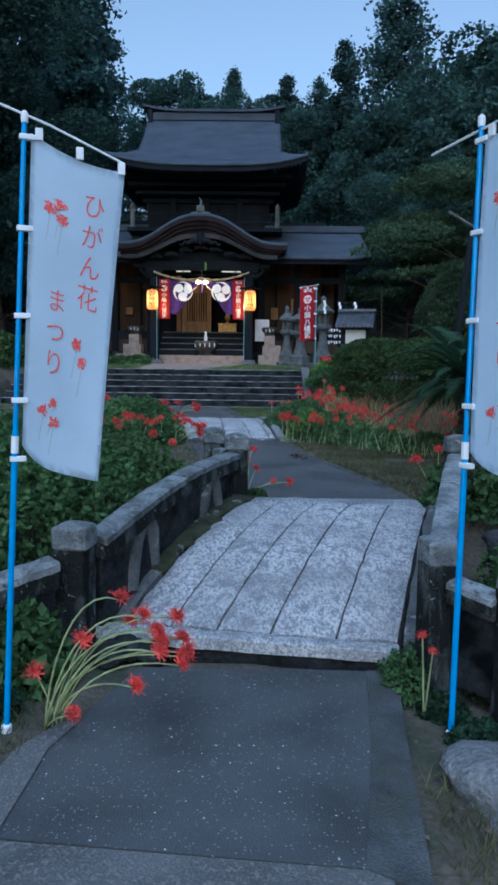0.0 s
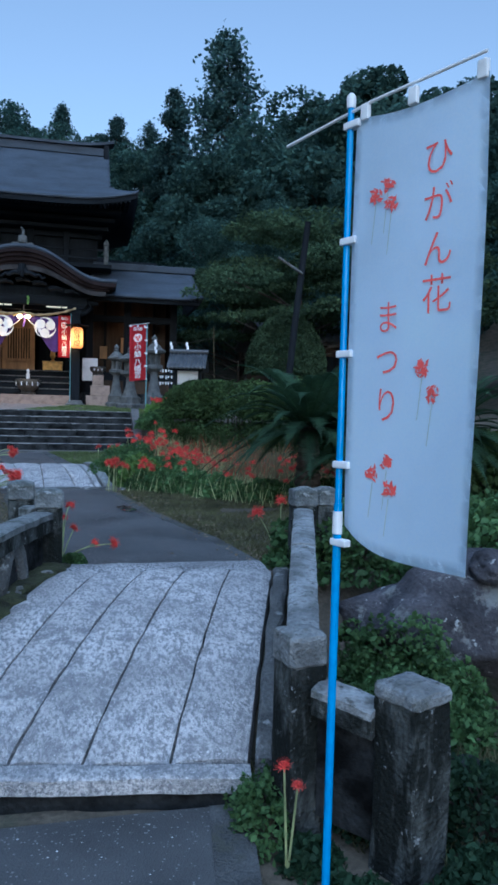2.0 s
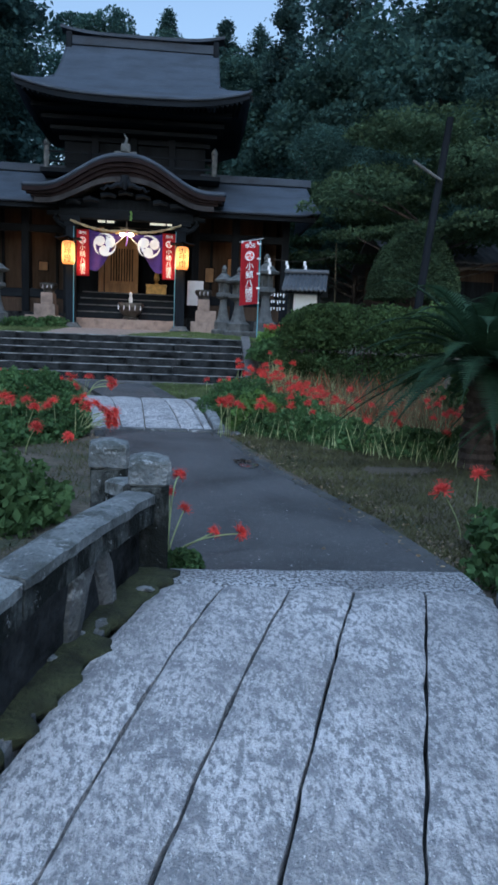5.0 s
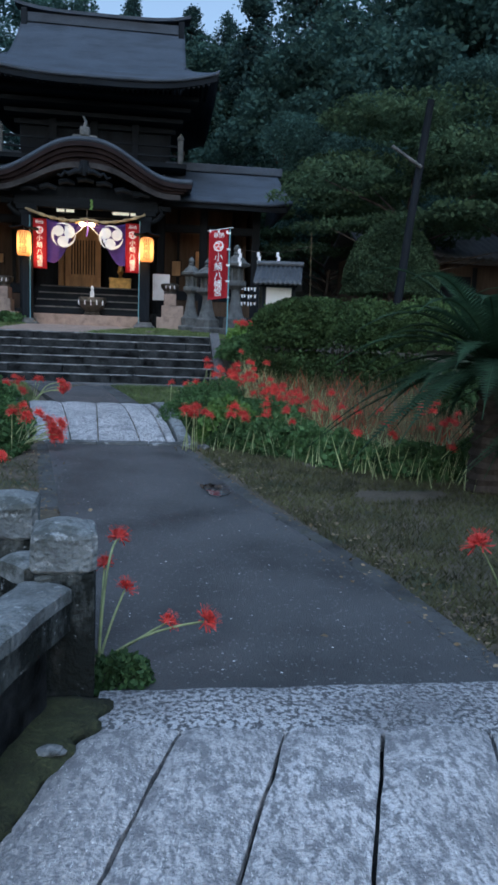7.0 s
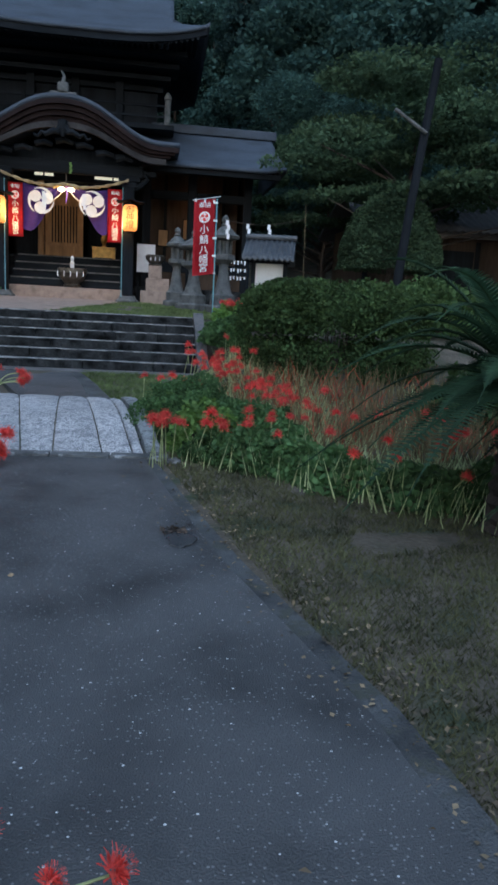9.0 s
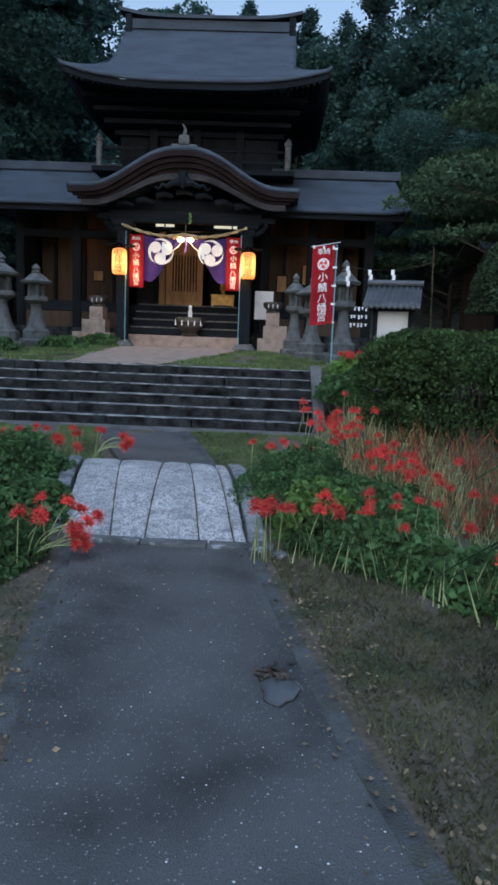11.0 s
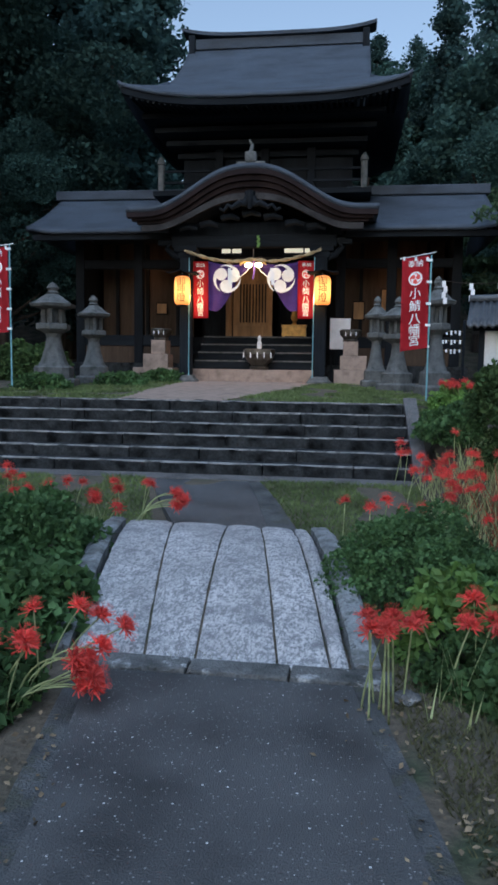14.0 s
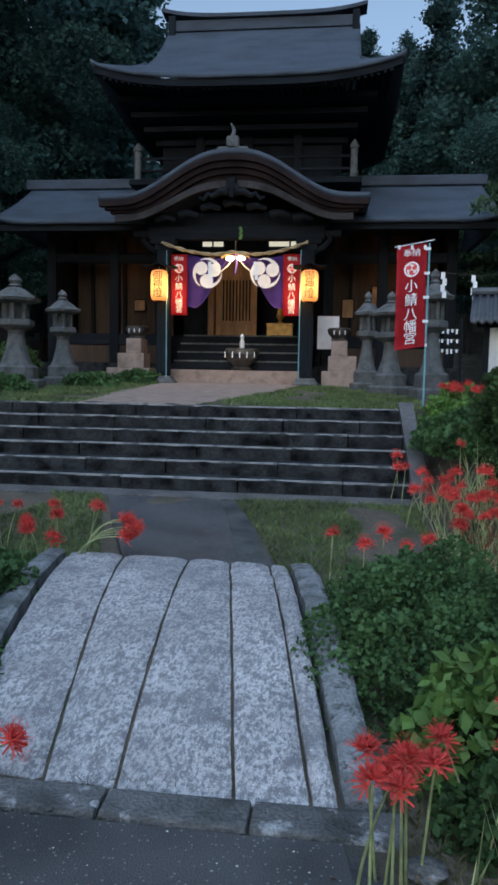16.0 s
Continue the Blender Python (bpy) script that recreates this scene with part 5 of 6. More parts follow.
# ---- plants ----
def tree_points(kind, rng, h, r, n):
    """Leaf places of a crown: whorled drooping boughs for a conifer, lobes for a broadleaf, flat layers for a maple."""
    pts = []
    if kind == "conifer":
        for _ in range(190):
            t = rng.uniform(0.12, 1.0)
            a, reach = rng.uniform(0, math.tau), r * (1 - t) ** 0.6 * rng.uniform(0.45, 1.15) + 0.35
            m = max(8, int(n / 190 * (0.4 + 1.2 * (1 - t))))
            s = rng.uniform(0, 1, m) ** 0.6
            spread = 0.2 * reach + 0.15
            x = np.cos(a) * s * reach + rng.normal(0, spread, m) * 0.8
            y = np.sin(a) * s * reach + rng.normal(0, spread, m) * 0.8
            z = h * t - 0.25 * reach * s ** 2 + rng.normal(0, 0.28, m)
            pts.append(np.stack([x, y, z], 1))
    else:
        lobes = 40 if kind == "broad" else 46
        for _ in range(lobes):
            a, q = rng.uniform(0, math.tau), rng.uniform(0, 1) ** 0.5
            t = rng.uniform(0.32, 0.95) if kind == "broad" else rng.choice([0.46, 0.58, 0.7, 0.81, 0.9]) + rng.normal(0, 0.012)
            wide = math.sqrt(max(0.05, 1 - ((t - 0.5) / 0.52) ** 2))
            c = np.array([np.cos(a) * r * q * wide, np.sin(a) * r * q * wide, h * t])
            m = int(n / lobes)
            d = rng.normal(size=(m, 3))
            d /= np.linalg.norm(d, axis=1)[:, None]
            d *= rng.uniform(0.55, 1.0, m)[:, None] ** 0.5
            lr = r * (rng.uniform(0.2, 0.36) if kind == "broad" else rng.uniform(0.16, 0.34))
            flat = 0.11 if kind == "maple" else 0.75
            pts.append(c + d * [lr * (1.25 if kind == "maple" else 1), lr * (1.25 if kind == "maple" else 1), lr * flat] + rng.normal(0, 0.06, (m, 3)))
    return np.concatenate(pts)


def tree(kind, seed, h, r, n, leaf, material, label, trunk_r=0.25):
    rng = np.random.default_rng(seed)
    ob = thing("conifer_tree" if kind == "conifer" else "maple_tree" if kind == "maple" else "broadleaf_tree", label, "tree", group="")
    bm = bmesh.new()
    tube(bm, [(0.1 * r * 0.2 * math.sin(k * 0.9 + seed), 0.05 * math.cos(k), h * k / 8 * (0.97 if kind == "conifer" else 0.72) - 0.3) for k in range(9)], trunk_r, trunk_r * 0.15, 9)
    for k in range(12):
        a, t = rng.uniform(0, math.tau), rng.uniform(0.25, 0.75)
        reach = r * 0.75 * ((1 - t) ** 0.7 if kind == "conifer" else 1)
        rise = -0.1 if kind == "conifer" else rng.uniform(0.15, 0.45)
        tube(bm, [(math.cos(a) * reach * s, math.sin(a) * reach * s, h * t * (1 if kind == "conifer" else 0.7) + rise * reach * s) for s in (0, 0.35, 0.7, 1.0)], trunk_r * 0.35, trunk_r * 0.06, 6)
    part("trunk", bm, BARK, ob)
    me = leaves_mesh("crown", tree_points(kind, rng, h, r, n), leaf, material, seed, flat=0.3)
    part("crown", me, material, ob)
    return ob


def forest():
    conifers = [tree("conifer", 11 + k, 22, (4.6, 5.4, 3.4)[k], 26000, 0.2, CEDAR, "tall dark cedar in the wood behind the shrine", 0.35) for k in range(3)]
    broads = [tree("broad", 31 + k, 16, (5.5, 6.5)[k], 30000, 0.19, BROAD, "large dark broadleaf tree at the wood's edge", 0.4) for k in range(2)]
    fine = tree("broad", 35, 16, 6.0, 64000, 0.11, BROAD, "large dark broadleaf tree beside the shrine hall", 0.4)
    spots = [  # kind, x, y, scale, turn
        (conifers[1], 10.7, 50, 1.0, 20), (broads[1], 17.4, 47.5, 1.2, 20), (broads[0], 23.5, 47, 1.22, 250), (conifers[2], 7.6, 54, 0.78, 200), (conifers[0], 3.6, 60, 0.62, 90),
        (broads[0], 5.6, 57, 0.84, 130), (broads[1], 1.2, 60, 0.78, 70), (broads[0], -2.6, 61, 0.80, 170), (conifers[2], -0.8, 63, 0.62, 40), (broads[1], -6.2, 60, 0.82, 220), (conifers[1], 6.4, 62, 0.6, 90), (broads[0], -1.0, 55, 0.66, 30), (broads[1], 3.0, 54, 0.62, 310), (conifers[0], -4.8, 64, 0.6, 10),
        (broads[0], 8.2, 44, 0.85, 10), (broads[1], 14.0, 46, 1.0, 100), (broads[0], 20.5, 48, 1.18, 200), (broads[1], 26, 46, 1.1, 300), (broads[0], 32, 42, 1.1, 40),
        (conifers[2], 16.5, 56, 0.72, 250), (conifers[0], 25, 58, 0.75, 15), (fine, 12.5, 34, 0.7, 33), (broads[0], 17.5, 33, 0.8, 140), (broads[1], 23, 30, 0.85, 80),
        # (17, 14) and (21, 8) are never in view: added to block side light.
        (fine, 9.2, 36.5, 0.6, 260), (broads[1], 20, 22, 0.7, 15), (broads[0], 17, 14, 0.55, 75), (broads[1], 21, 8, 0.7, 215),
        (conifers[1], -11.5, 42, 1.25, 60), (conifers[0], -16.0, 38, 1.3, 160), (conifers[1], -21, 44, 1.3, 260), (conifers[2], -9.8, 49, 1.15, 310),
        # Unseen on the left, added against side light: (-14, 18), (-16, 10), (-23, 20).
        (fine, -12.0, 33, 1.05, 50), (fine, -17, 28, 1.1, 145), (conifers[0], -14, 25, 1.1, 20), (fine, -9.6, 31, 0.55, 200), (broads[1], -14.0, 18, 0.75, 250), (broads[0], -16, 10, 0.7, 330),
        (conifers[2], -8.4, 39.5, 0.95, 100), (broads[1], -23, 20, 1.0, 35),
    ]
    for ob, x, y, s, turn in spots:
        made = copy_thing(ob, pose(x, y, ground_z(x, y) - 0.2, 0, 0, turn) @ Matrix.Scale(s, 4))
        made["group"] = "trees of the wood"
    for ob in conifers + broads + [fine]:
        for o in list(ob.children):
            bpy.data.objects.remove(o)
        bpy.data.objects.remove(ob)


def shrub(x, y, rx, ry, h, n, leaf, material, label, seed, name="shrub", category="shrub", lumpy=0.28, z=None):
    """A leafy mound: leaves on and just inside a lumpy rounded body, over twigs."""
    rng = np.random.default_rng(seed)
    d = rng.normal(size=(n, 3))
    d[:, 2] = np.abs(d[:, 2])
    d /= np.linalg.norm(d, axis=1)[:, None]
    k = np.array([1 + lumpy * (noise.noise(Vector(v) * 2.3 + Vector((seed, 0, 0))) + 0.6 * noise.noise(Vector(v) * 6 + Vector((seed, 5, 0)))) for v in d])
    k *= 1 - 0.35 * rng.uniform(0, 1, n) ** 2
    at = d * k[:, None] * [rx, ry, h]
    at[:, 2] += 0.02
    ob = thing(name, label, category, pose(x, y, (ground_z(x, y) if z is None else z) - 0.03))
    part("foliage", leaves_mesh("foliage", at, leaf, material, seed + 1), material, ob)
    bm = bmesh.new()
    for q in range(14):
        a, t = rng.uniform(0, math.tau), rng.uniform(0.3, 0.85)
        tube(bm, [(0.1 * math.cos(a) * rx, 0.1 * math.sin(a) * ry, -0.05), (0.4 * t * math.cos(a) * rx, 0.4 * t * math.sin(a) * ry, 0.4 * h), (t * math.cos(a) * rx, t * math.sin(a) * ry, 0.75 * h * (1.1 - 0.4 * t))], 0.012, 0.004, 5)
    part("branchwork", bm, BARK, ob)
    return ob


def bloom_mesh(seed, r):
    """A spider lily's head: a whorl of florets with curled narrow petals and long stamens."""
    rng = random.Random(seed)
    bm = bmesh.new()
    for f in range(12):
        a, tilt = f * math.tau / 12 * 5 + rng.uniform(-0.2, 0.2), rng.uniform(-0.3, 1.2)
        m = Matrix.Rotation(a, 4, "Z") @ Matrix.Rotation(radians(90) - tilt - 0.4, 4, "Y")
        for k in range(6):
            b = k * math.tau / 6
            mm = m @ Matrix.Rotation(b, 4, "Z")
            row = []
            for s in range(4):
                t = s / 3
                x, z = 0.58 * r * math.sin(t * 2.5) * 0.9, r * (0.35 + 0.55 * math.sin(t * 1.9) - 0.25 * t)
                wd = r * 0.055 * (1 - 0.5 * t)
                row.append((bm.verts.new(mm @ Vector((x, -wd, z * 0.8))), bm.verts.new(mm @ Vector((x, wd, z * 0.8)))))
            for u, w in zip(row, row[1:]):
                bm.faces.new((u[0], u[1], w[1], w[0]))
        for k in range(5):
            b = rng.uniform(0, math.tau)
            mm = m @ Matrix.Rotation(b, 4, "Z")
            p = [mm @ Vector((0.06 * r, 0, 0.3 * r)), mm @ Vector((0.22 * r, 0, 0.85 * r)), mm @ Vector((0.27 * r, 0.01, 1.05 * r))]
            q = [v + Vector((0, 0, 0.012 * r + 0.001)) for v in p]
            for i in range(2):
                bm.faces.new([bm.verts.new(v) for v in (p[i], p[i + 1], q[i + 1], q[i])])
    return finish(bm, "bloom", PETAL)


BLOOMS = [bloom_mesh(k, 0.08) for k in range(4)]
STEMS = {}


def lily(x, y, z, hx, hy, hz, scale=1.0, seed=0):
    """A spider lily rooted at (x, y, z) with its head at an offset of (hx, hy, hz)."""
    rng = random.Random(seed * 7 + 3)
    ob = thing("spider_lily", "red spider lily on a bare pale green stalk", "flower", pose(x, y, z), group="spider lilies")
    key = (round(hx, 2), round(hy, 2), round(hz, 2))
    if key not in STEMS:
        bm = bmesh.new()
        up = math.hypot(hx, hy)
        pts = []
        for k in range(10):
            t = k / 9
            bend = t ** 1.6 if up > 0.08 else t
            pts.append((hx * bend, hy * bend, hz * (t if up < 0.3 else math.sin(t * 1.75) / math.sin(1.75) if hz > 0 else t)))
        STEMS[key] = finish(tube(bm, pts, 0.0055, 0.004, 6), "stem", STEM, True)
    part("stem", STEMS[key], STEM, ob)
    tip = Vector((hx, hy, hz))
    lean = Vector((hx * 0.8, hy * 0.8, max(hz, 0.05)))
    turn = lean.normalized().to_track_quat("Z", "Y").to_matrix().to_4x4()
    part("bloom", BLOOMS[rng.randrange(4)], PETAL, ob, "curled red petals and long stamens", at=Matrix.Translation(tip) @ turn @ Matrix.Rotation(rng.uniform(0, 6), 4, "Z") @ Matrix.Scale(scale * rng.uniform(0.85, 1.15), 4))
    return ob


def bed_front(x):
    """The front edge of the flower bed right of the path."""
    return 11.4 - 1.75 * smooth01(2.2, 4.3, x) - 0.3 * smooth01(4.3, 6.5, x)


LEANS = [(0.03, 0.0, 0.38), (-0.04, 0.02, 0.42), (0.06, -0.03, 0.34), (-0.02, -0.05, 0.45), (0.09, 0.02, 0.36), (-0.1, -0.02, 0.33), (0.0, 0.04, 0.4), (0.16, -0.06, 0.3)]


def lilies():
    n = 0
    def one(x, y, lean=None, z=None, scale=1.0):
        nonlocal n
        n += 1
        hx, hy, hz = lean or LEANS[(n * 5 + n // 8) % len(LEANS)]
        lily(x, y, (ground_z(x, y) if z is None else z), hx, hy, hz, scale, n)
    # the bunch that leans over the forecourt
    for hx, hy, hz in ((0.34, 0.02, 0.62), (0.14, 0.0, 0.42), (0.3, 0.1, 0.47), (0.42, 0.05, 0.51), (0.49, 0.0, 0.43), (0.55, -0.05, 0.34), (0.63, 0.0, 0.37), (0.54, 0.1, 0.49), (-0.1, 0.02, 0.26), (0.15, -0.12, 0.14), (0.38, -0.1, 0.25), (0.46, -0.1, 0.4), (0.5, 0.04, 0.46), (0.58, 0.05, 0.42), (0.44, 0.0, 0.47), (0.6, -0.04, 0.36)):
        one(0.58 + 0.03 * (n % 3), 3.2 + 0.02 * (n % 4), (hx, hy, hz), -0.46, 0.72)
    for hx, hz in ((0.03, 0.33), (-0.02, 0.4)):
        one(2.35, 3.4 + 0.1 * hz, (hx, 0, hz), -0.48, 0.42)
    # by the far left post of the first bridge
    for hx, hy, hz in ((0.05, 0.3, 0.40), (0.0, 0.25, 0.31), (0.08, 0.2, 0.23), (0.24, 0.12, 0.13), (0.38, 0.15, 0.12)):
        one(1.44, 6.62, (hx, hy, hz), 0.0, 0.72)
    one(3.34, 7.2, (0, 0, 0.42), None)
    one(3.28, 7.25, (-0.14, 0, 0.3), None)
    # left bed beside the path and the second bridge
    for x, y in ((0.05, 11.2), (-0.1, 11.1), (0.2, 11.3), (0.3, 11.15), (0.1, 10.9), (-0.3, 11.2), (-0.2, 10.7), (0.36, 11.4), (0.28, 11.0), (-0.45, 11.0), (-0.6, 10.6), (-0.35, 10.3)):
        one(x, y)
    for k in range(9):
        one(0.30 + 0.02 * (k % 3), 11.2 + 0.02 * k, (0.30 + 0.05 * math.sin(k * 2.1), 0.04 * math.cos(k), 0.12 + 0.045 * (k % 4)), 0.0)
    for x, y, l in ((0.28, 11.7, (0.12, 0.1, 0.3)), (0.32, 11.8, (0.16, 0.1, 0.22)), (0.36, 11.85, (0.25, 0.05, 0.17)), (0.2, 10.55, (0.1, -0.15, 0.1)), (-0.02, 9.9, (0.12, -0.1, 0.28))):
        one(x, y, l)
    for k in range(7):
        one(-0.12 + 0.02 * (k % 3), 14.6 + 0.03 * k, (0.36 + 0.05 * math.sin(k * 2.1), 0, 0.18 + 0.05 * (k % 3)), 0.12)
    rng = random.Random(21)
    for k in range(26):
        one(rng.uniform(-1.9, -0.2), rng.uniform(14.3, 15.4))
    for k in range(22):
        one(rng.uniform(-2.6, -0.3), rng.uniform(9.6, 12.4))
    # beside the second bridge, in the right bed
    for x, y in ((1.9, 11.5), (1.96, 11.56), (2.0, 11.46), (2.05, 11.54), (2.1, 11.6), (1.93, 11.4), (2.02, 11.38), (1.98, 11.5), (2.3, 11.9), (2.36, 11.85), (2.42, 11.9), (2.46, 11.8), (2.52, 11.95), (2.6, 11.9), (2.33, 11.7)):
        one(x, y)
    for x, y in ((2.0, 13.9), (2.26, 13.9), (1.8, 14.2), (2.15, 14.3)):
        one(x, y, (0.02, 0, 0.5))
    # the drift up the slope to the steps and across the right bed
    for k in range(64):
        t = rng.uniform(0, 1)
        one(lerp(2.6, 3.6, t) + rng.gauss(0, 0.2), lerp(16.6, 13.4, t) + rng.gauss(0, 0.35))
    for k in range(26):
        x = rng.uniform(2.8, 6.2)
        one(x, bed_front(x) + rng.uniform(0.3, 1.6), None, None, 0.85)
    for k in range(18):
        x = rng.uniform(2.8, 5.6)
        one(x, bed_front(x) + rng.uniform(1.4, 3.2), None, None, 0.85)
    for k in range(10):
        one(3.4 + rng.gauss(0, 0.12), 18.5 + rng.gauss(0, 0.12), (rng.uniform(-0.1, 0.1), -0.05, 0.35))
    for k in range(8):
        one(rng.uniform(3.4, 5.5), rng.uniform(6.4, 8.2))


def blades(name, label, n, area, height, material, seed, wide=0.006, lean=0.5, keep=None, bare=-0.22):
    """Grass: single tapering blades strewn over a rectangle."""
    rng = np.random.default_rng(seed)
    x0, x1, y0, y1 = area
    xy = np.stack([rng.uniform(x0, x1, n), rng.uniform(y0, y1, n)], 1)
    xy = np.array([p for p in xy if (keep is None or keep(*p)) and noise.noise(Vector((p[0] * 1.1, p[1] * 1.1, seed))) > bare])
    n = len(xy)
    z = np.array([ground_z(*p) for p in xy]) - 0.01
    a = rng.uniform(0, math.tau, n)
    h = height * rng.uniform(0.4, 1.3, n)
    base = np.column_stack([xy, z])
    side = np.column_stack([np.cos(a), np.sin(a), np.zeros(n)]) * wide * rng.uniform(0.6, 1.4, n)[:, None]
    b = rng.uniform(0, math.tau, n)
    tip = base + np.column_stack([np.cos(b) * h * lean, np.sin(b) * h * lean, h])
    verts = np.stack([base - side, base + side, tip], 1).reshape(-1, 3)
    me = bpy.data.meshes.new(name)
    me.vertices.add(3 * n)
    me.vertices.foreach_set("co", verts.astype(np.float32).ravel())
    me.loops.add(3 * n)
    me.loops.foreach_set("vertex_index", np.arange(3 * n, dtype=np.int32))
    me.polygons.add(n)
    me.polygons.foreach_set("loop_start", np.arange(0, 3 * n, 3, dtype=np.int32))
    me.update(calc_edges=True)
    me.materials.append(material)
    return tagged(new(name, me), label, "grass", kind="stuff")


def off_path(x, y):
    """Whether a place lies clear of the paved ways."""
    if 6.3 < y < 11.9:
        c = lerp(2.19, 1.18, (y - 6.4) / 5.3)
        return abs(x - c) > 0.84
    if 14.5 < y < 17.0:
        c = lerp(0.8, 0.05, (y - 14.6) / 2.3)
        return abs(x - c) > 0.72
    if 18.7 < y:
        return abs(x - lerp(-0.9, -0.55, (y - 18.9) / 8)) > lerp(0.8, 1.75, (y - 18.9) / 8)
    return True


def in_bed(x, y):
    """The strip of the right bed in which the lilies stand."""
    front = bed_front(x)
    return front < y < front + 1.5


def cycad():
    ob = thing("cycad_palm", "dark cycad palm with arching feathery fronds", "cycad", pose(4.4, 9.75, 0.0))
    bm = bmesh.new()
    for k in range(11):
        lathe(bm, [(0.17 - 0.006 * k, 0.1 * k - 0.05), (0.2 - 0.006 * k, 0.1 * k), (0.16 - 0.006 * k, 0.1 * k + 0.06)], 11)
    part("trunk", roughen(bm, 0.02, 8), BARK, ob)
    for k in range(64):
        a = k * 2.399 + 0.2
        rise = -0.05 + 1.05 * (k / 63)
        length = 1.35 + 0.25 * math.sin(k * 1.7)
        bm = bmesh.new()
        spine = []
        for s in range(13):
            t = s / 12
            out = length * (t * (1 - 0.25 * rise))
            spine.append(Vector((math.cos(a) * out, math.sin(a) * out, 1.0 + rise * 0.95 * math.sin(t * 1.7) * length * 0.75 - 0.6 * t * t * (1.25 - rise))))
        tube(bm, spine, 0.012, 0.004, 5)
        side = Vector((-math.sin(a), math.cos(a), 0))
        for s in range(4, 48):
            t = s / 48 * 12
            p = spine[min(int(t), 11)].lerp(spine[min(int(t) + 1, 12)], t - int(t))
            d = (spine[min(int(t) + 1, 12)] - spine[min(int(t), 11)]).normalized()
            ln = 0.2 * math.sin(math.pi * min(1, 0.15 + s / 52))
            for q in (-1, 1):
                tipp = p + (side * q + d * 0.55 + Vector((0, 0, 0.12))).normalized() * ln
                bm.faces.new([bm.verts.new(v) for v in (p, p + d * 0.03, tipp)])
        part("frond", bm, CYCAD_LEAF, ob)
    for x, y, turn, k in ((5.35, 10.3, 70, 0.95), (4.95, 9.3, 160, 0.72), (6.3, 9.7, 230, 1.0)):
        copy_thing(ob, pose(x, y, ground_z(x, y), 0, 0, turn) @ Matrix.Scale(k, 4))


def dome_tree():
    ob = shrub(8.0, 23.8, 1.36, 1.35, 2.0, 26000, 0.045, MAPLE, "clipped dome-shaped evergreen tree", 77, "topiary_tree", "tree", 0.08, z=2.45)
    part("trunk", tube(bmesh.new(), [(0, 0, -1.5), (0.05, 0, 0.4)], 0.1, 0.07, 8), BARK, ob)


def hedge():
    rng = np.random.default_rng(5)
    n = 74000
    d = rng.normal(size=(n, 3))
    d /= np.linalg.norm(d, axis=1)[:, None]
    p = np.sign(d) * np.abs(d) ** 0.55
    k = np.array([1 + 0.10 * noise.noise(Vector(v) * 3) + 0.06 * noise.noise(Vector(v) * 8) for v in p]) * (1 - 0.22 * rng.uniform(0, 1, n) ** 2)
    k[::3] *= rng.uniform(0.35, 0.85, len(k[::3]))
    at = p * k[:, None] * [1.5, 0.95, 0.86]
    at = at[at[:, 2] > -0.76]
    ob = thing("clipped_hedge", "rounded clipped evergreen hedge behind the flowers", "hedge", pose(4.75, 16.4, 0.98))
    part("foliage", leaves_mesh("foliage", at, 0.037, HEDGE_LEAF, 6), HEDGE_LEAF, ob)
    bm = bmesh.new()
    for q in range(20):
        a = rng.uniform(-1.4, 1.4)
        tube(bm, [(a, rng.uniform(-0.4, 0.4), -0.75), (a + rng.uniform(-0.2, 0.2), rng.uniform(-0.4, 0.4), 0.1)], 0.025, 0.01, 6)
    part("branchwork", bm, BARK, ob)


def leaning_pole():
    ob = thing("utility_pole", "dark leaning wooden pole with a short crossarm", "pole", pose(7.22, 21.0, ground_z(7.22, 21.0)))
    part("shaft", tube(bmesh.new(), [(0, 0, -0.1), (0.24, 0, 2.6), (0.56, 0, 5.6)], 0.11, 0.09, 10), WOOD, ob)
    part("crossarm", tube(bmesh.new(), [(-0.34, -0.12, 4.5), (0.4, -0.12, 4.08)], 0.04, 0.04, 7), LANTERN_STONE, ob)


def rock(x, y, z, rx, ry, rz, seed, label, name="garden_rock", material=None):
    bm = bmesh.new()
    bmesh.ops.create_icosphere(bm, subdivisions=4, radius=1)
    for v in bm.verts:
        k = 1 + 0.28 * noise.noise(v.co * 1.3 + Vector((seed, 0, 0))) + 0.12 * noise.noise(v.co * 3.5 + Vector((0, seed, 0))) + 0.03 * noise.noise(v.co * 11)
        v.co = Vector((v.co.x * rx, v.co.y * ry, v.co.z * rz)) * k
    ob = part(name, bm, material or OLD_STONE, at=pose(x, y, z), smooth=True)
    return tagged(ob, label, "rock")


